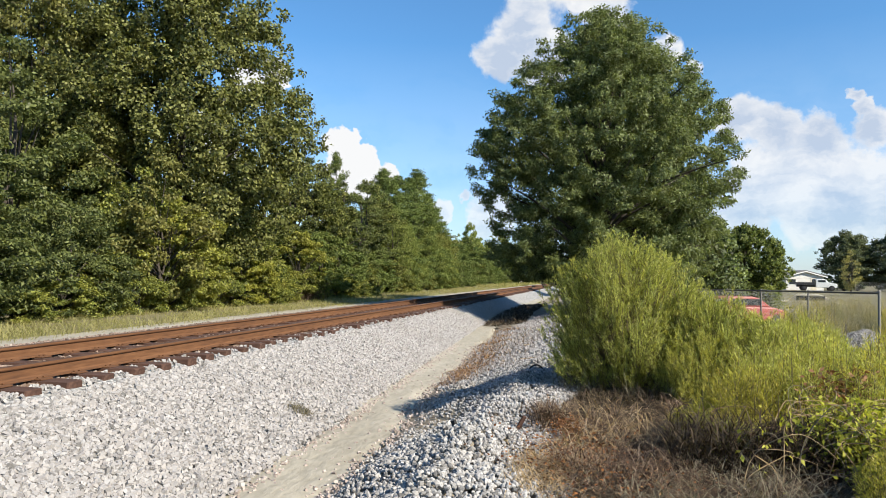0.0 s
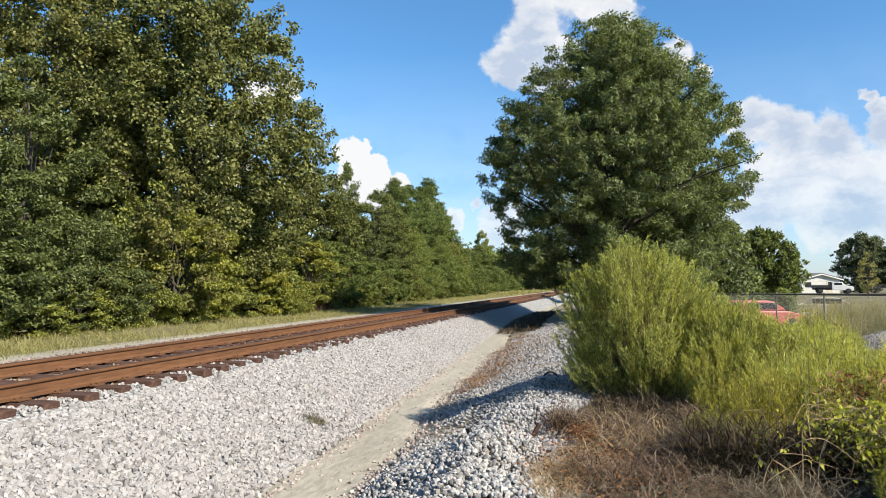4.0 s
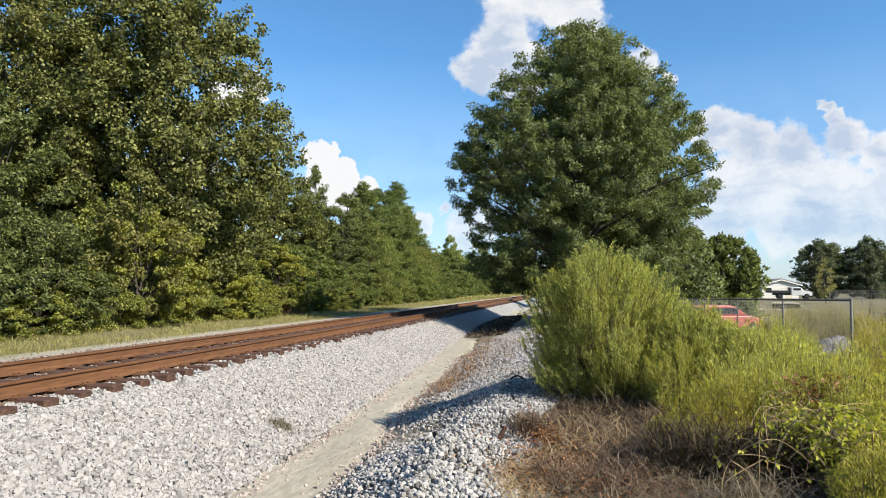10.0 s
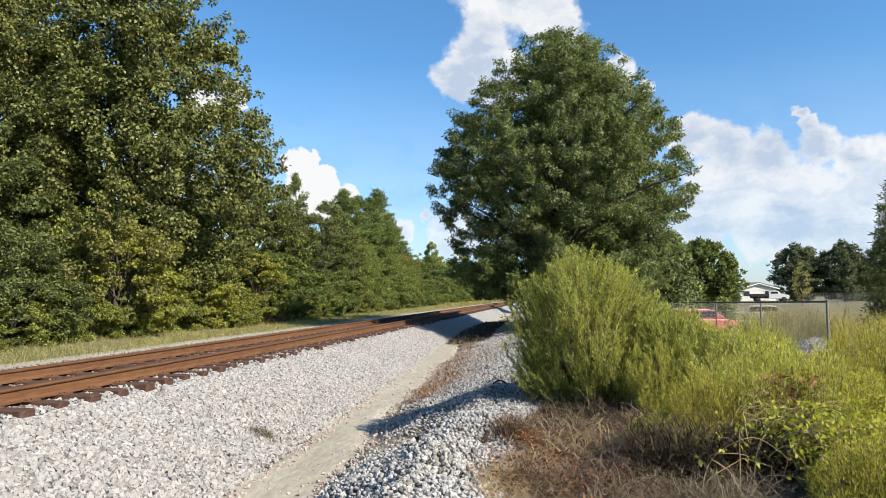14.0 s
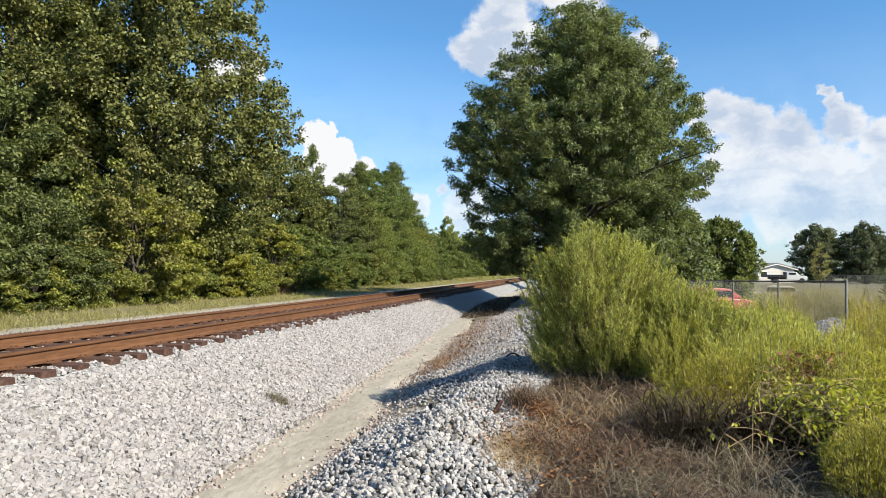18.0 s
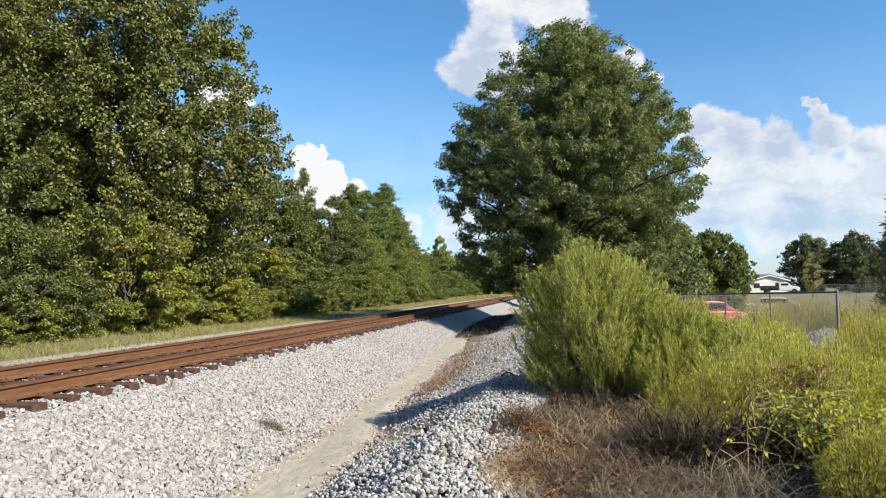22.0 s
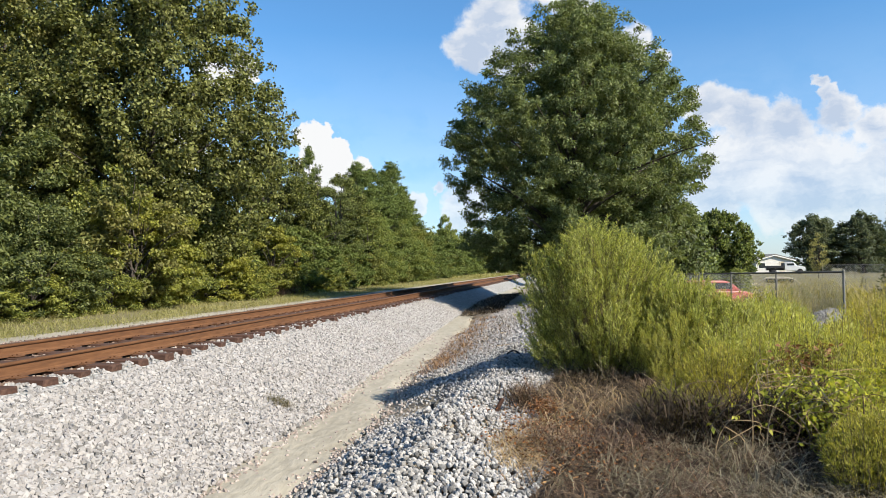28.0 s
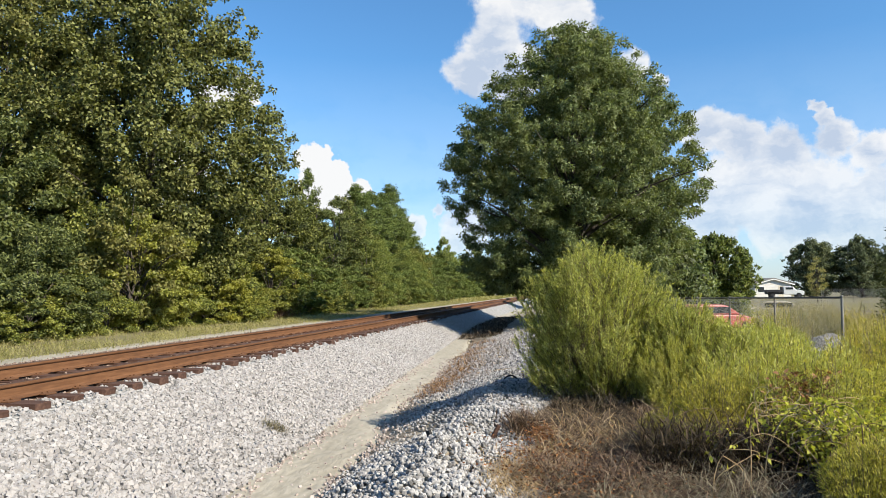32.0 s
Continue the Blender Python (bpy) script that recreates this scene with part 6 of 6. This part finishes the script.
def small_things():
    # stake on the berm, sticks on the bank, a bent strip of rubber
    bm = box(bmesh.new(), -0.02, -0.010, -0.06, 0.02, 0.010, 0.17, 0.004)
    o = part("wooden_stake", bm, M["tie"], None)
    o.matrix_basis = pose(-0.66, 6.45, land_z(-0.66, 6.45) + 0.03, 14, 24, 30)
    tagged(o, "short weathered wooden stake leaning in the gravel berm", "stake")
    for x, y, rz, k, name in ((-2.95, 14.4, 40, 1.0, "pale dead branch lying in the silt"), (-1.75, 14.2, 12, 1.5, "brown dead branch across the bank"), (-1.55, 16.8, 20, 1.6, "long dead branch on the gravel bank"),
                              (-1.25, 12.8, 8, 1.2, "thin dead branch on the gravel bank")):
        path = [(0, 0, 0.03, 0.012 * k), (0.22 * k, 0.05, 0.06, 0.010 * k), (0.5 * k, 0.04, 0.06, 0.005 * k)]
        twig = [(0.22 * k, 0.05, 0.06, 0.007 * k), (0.33 * k, 0.14, 0.08, 0.003)]
        o = mesh_object("dead_branch", tubes("dead_branch", [path, twig], 6), M["old_wood"])
        o.matrix_basis = pose(x, y, land_z(x, y) + 0.045, 0, 0, rz)
        tagged(o, name, "branch")
    arc = [(0.11 * math.cos(a), 0.03 * math.sin(a * 2), 0.02 + 0.085 * math.sin(a), 0.013) for a in np.linspace(0.1, 3.0, 12)]
    o = mesh_object("rubber_strip", tubes("rubber_strip", [arc], 6), M["tyre"])
    o.matrix_basis = pose(-0.80, 10.7, land_z(-0.80, 10.7) + 0.03, 0, 0, 15)
    tagged(o, "bent black rubber strip sticking out of the gravel", "rubber strip")


small_things()


# ---- ballast stones ----
def stone_shapes(rng, count):
    v = np.array([(x, y, z) for x in (-1, 1) for y in (-1, 1) for z in (-1, 1)], float) * 0.62
    f = np.array([(0, 1, 3), (0, 3, 2), (4, 6, 7), (4, 7, 5), (0, 4, 5), (0, 5, 1), (2, 3, 7), (2, 7, 6), (0, 2, 6), (0, 6, 4), (1, 5, 7), (1, 7, 3)])
    shapes = []
    for _ in range(count):
        w = v + rng.uniform(-0.19, 0.19, (8, 3))
        shapes.append(w * np.array([1.1, 0.85 + 0.2 * rng.random(), 0.55 + 0.3 * rng.random()]))
    return shapes, f


def round_stones(rng, count):
    """Broken stones with twelve corners and twenty faces."""
    g = (1 + 5 ** 0.5) / 2
    v = np.array([(a, b * g, 0) for a in (-1, 1) for b in (-1, 1)] + [(0, a, b * g) for a in (-1, 1) for b in (-1, 1)] + [(b * g, 0, a) for a in (-1, 1) for b in (-1, 1)], float)
    f = []
    for i, j, k in ((i, j, k) for i in range(12) for j in range(i + 1, 12) for k in range(j + 1, 12)):
        if max(np.linalg.norm(v[i] - v[j]), np.linalg.norm(v[j] - v[k]), np.linalg.norm(v[i] - v[k])) < 2.1:
            f.append((i, j, k) if np.dot(np.cross(v[j] - v[i], v[k] - v[i]), v[i]) > 0 else (i, k, j))
    v = v / np.linalg.norm(v[0])
    return [(v + rng.uniform(-0.17, 0.17, (12, 3))) * np.array([1.15, 0.8 + 0.25 * rng.random(), 0.55 + 0.3 * rng.random()]) for _ in range(count)], np.array(f)


def turns(rng, n):
    q = unit(rng.normal(size=(n, 4)))
    a, b, c, d = q.T
    return np.stack([np.stack([1 - 2 * (c * c + d * d), 2 * (b * c - a * d), 2 * (b * d + a * c)], -1),
                     np.stack([2 * (b * c + a * d), 1 - 2 * (b * b + d * d), 2 * (c * d - a * b)], -1),
                     np.stack([2 * (b * d - a * c), 2 * (c * d + a * b), 1 - 2 * (b * b + c * c)], -1)], 1)


def heap(name, rng, x, y, size, lift, material, label, shapes, faces, parent=None, loose=0.22):
    n = len(x)
    r = turns(rng, n)
    s = size * (0.55 + 0.75 * rng.random(n))
    kind = rng.integers(0, len(shapes), n)
    w = np.array(shapes)[kind]
    z = land(x, y) + lift + s * 0.12 + rng.random(n) * s * loose
    co = np.einsum("nij,nkj->nki", r, w) * s[:, None, None] * 0.55 + np.stack([x, y, z], -1)[:, None]
    f = (faces[None] + (np.arange(n) * w.shape[1])[:, None, None]).reshape(-1, 3)
    ob = mesh_object(name, indexed(name, co.reshape(-1, 3), f), material, parent)
    return tagged(ob, label, kind="stuff")


def ballast():
    rng = np.random.default_rng(3)
    shapes, faces = stone_shapes(rng, 24)
    # the slope towards the ditch, thinning out with distance
    n = 52000
    y = 4.2 + 24 * rng.random(n) ** 1.2
    left = ditch(y)[0]
    u = rng.random(n)
    x = left + 0.02 + (-5.60 - left) * u
    edge = rng.random(n) < np.clip(u * 14 + 0.35, 0, 1)
    edge &= (x > -5.53) | (np.abs(((y - TIE_FIRST) / TIE_PITCH) % 1.0 - 0.5) < 0.24)
    near = (y < 6.3) & (x > -4.7)
    idx = np.flatnonzero(near & edge)[:190]
    pick = np.zeros(n, bool)
    pick[idx] = True
    heap("ballast_stones", rng, x[edge & ~pick], y[edge & ~pick], 0.057, 0.035, M["stone"], "loose pale crushed limestone on the slope", shapes, faces, bed)
    parts = [(x[i], y[i], 0.035) for i in idx]
    # the spoil berm
    rounded, rfaces = round_stones(rng, 24)
    n = 40000
    y = 2.2 + 12.9 * rng.random(n) ** 1.2
    lo = ditch(y)[1] + 0.24 + 0.16 * (1 - smooth01((y - 5.5) / 2.0)) + 0.10 * np.sin(y * 2.3) + 0.07 * np.sin(y * 7.1)
    u = rng.random(n)
    x = lo + (-0.22 + 0.1 * np.sin(y * 3) - lo) * u
    ok = rng.random(n) < np.clip(0.06 + u * 2.6, 0, 1) * np.clip(0.25 + 1.1 * np.abs(y - 9.6) / 2.4, 0.35 + u, 1)
    x, y = x[ok], y[ok]
    idx = np.flatnonzero((y > 4.2) & (y < 6.0))[:110]
    pick = np.zeros(len(x), bool)
    pick[idx] = True
    berm = heap("berm_stones", rng, x[~pick], y[~pick], 0.034, 0.03, M["berm_stone"], "heap of grey and white crushed stone", rounded, rfaces, None, 0.7)
    tagged(berm, category="gravel")
    parts += [(x[i], y[i], 0.03) for i in idx]
    # the berm runs on past the viewer
    n = 9000
    y = -7.5 + 10.0 * rng.random(n)
    lo = ditch(y)[1] + 0.40 + 0.10 * np.sin(y * 2.3)
    x = lo + (-0.30 + 0.1 * np.sin(y * 3) - lo) * rng.random(n)
    tagged(heap("berm_stones", rng, x, y, 0.045, 0.02, M["berm_stone"], "spread of grey and white crushed stone along the ditch", shapes, faces), category="gravel")
    n = 5200
    y = 12 + 20 * rng.random(n)
    lo = ditch(y)[1] + 0.25 + 0.6 * smooth01((y - 24) / 2.0)
    x = lo + (-0.5 - lo) * rng.random(n)
    tagged(heap("bank_stones", rng, x, y, 0.06, 0.03, M["stone"], "scattered pale stones on the ditch bank", shapes, faces), category="gravel")
    n = 2600
    y = 4 + 16 * rng.random(n)
    a, b, _ = ditch(y)
    x = np.where(rng.random(n) < 0.5, b + 0.12 + rng.normal(size=n) * 0.2, a + 0.04 + np.abs(rng.normal(size=n)) * 0.11)
    tagged(heap("silt_stones", rng, x, y, 0.04, 0.03, M["rusty_stone"], "small tan stones along the silt", shapes, faces), category="gravel")
    # a heap of gravel behind the fence
    n = 6000
    x, y = 5.60 + rng.normal(size=n) * 0.46, 16.4 + rng.normal(size=n) * 0.45
    rise = 0.31 * np.exp(-((x - 5.80) / 0.50) ** 2 - ((y - 16.4) / 0.65) ** 2) + 0.27 * np.exp(-((x - 5.32) / 0.45) ** 2 - ((y - 16.2) / 0.5) ** 2) + 0.05 * np.sin(x * 9) * np.sin(y * 7)
    tagged(heap("gravel_heap", rng, x, y, 0.055, 0.01 + rise, M["stone"], "heap of pale gravel behind the fence", shapes, faces), category="gravel")
    bm = bmesh.new()
    bmesh.ops.create_icosphere(bm, subdivisions=3, radius=1.0)
    for v in bm.verts:
        v.co = Vector((v.co.x * 0.62, v.co.y * 0.8, max(v.co.z, -0.05) * 0.18))
    o = part("gravel_core", bm, M["bed"], bpy.data.objects["gravel_heap"])
    o.location = (5.72, 16.4, land_z(5.72, 16.4) - 0.02)
    # between the ties and on the far shoulder
    n = 21000
    y = 5.5 + 30 * rng.random(n) ** 1.5
    x = -9.9 + 4.3 * rng.random(n)
    slot = np.abs(((y - TIE_FIRST) / TIE_PITCH) % 1.0 - 0.5) < 0.23
    keep = (slot | (np.abs(x - TRACK_X) > 1.34)) & (np.abs(np.abs(x - TRACK_X) - GAUGE / 2) > 0.09)
    outer = x > TRACK_X + 0.95
    heap("crib_stones", rng, x[keep & ~outer], y[keep & ~outer], 0.046, 0.045, M["crib_stone"], "rust-stained ballast between the ties", shapes, faces, bed)
    heap("shoulder_stones", rng, x[keep & outer], y[keep & outer], 0.050, 0.045, M["stone"], "pale ballast packed between the tie ends", shapes, faces, bed)
    # dark stones that stand out
    heap("dark_stones", rng, np.array([-4.13, -5.0, -1.07, -1.12, -0.92]), np.array([14.48, 15.15, 5.6, 5.5, 5.1]), 0.055, 0.06, M["tyre"], "few black slag stones", shapes, faces, bed)
    meshes = []
    for w in rounded[:8]:
        me = indexed("ballast_stone", w * 0.55, rfaces)
        me.materials.append(M["stone"])
        meshes.append(me)
    for i, (px, py, lift) in enumerate(parts):
        o = mesh_object("ballast_stone", meshes[i % 8], None, bed)
        s = 0.05 * (0.6 + 0.6 * rng.random())
        o.matrix_basis = pose(px, py, land_z(px, py) + lift + 0.012, *(rng.random(3) * 360))
        o.scale = (s, s, s)


ballast()
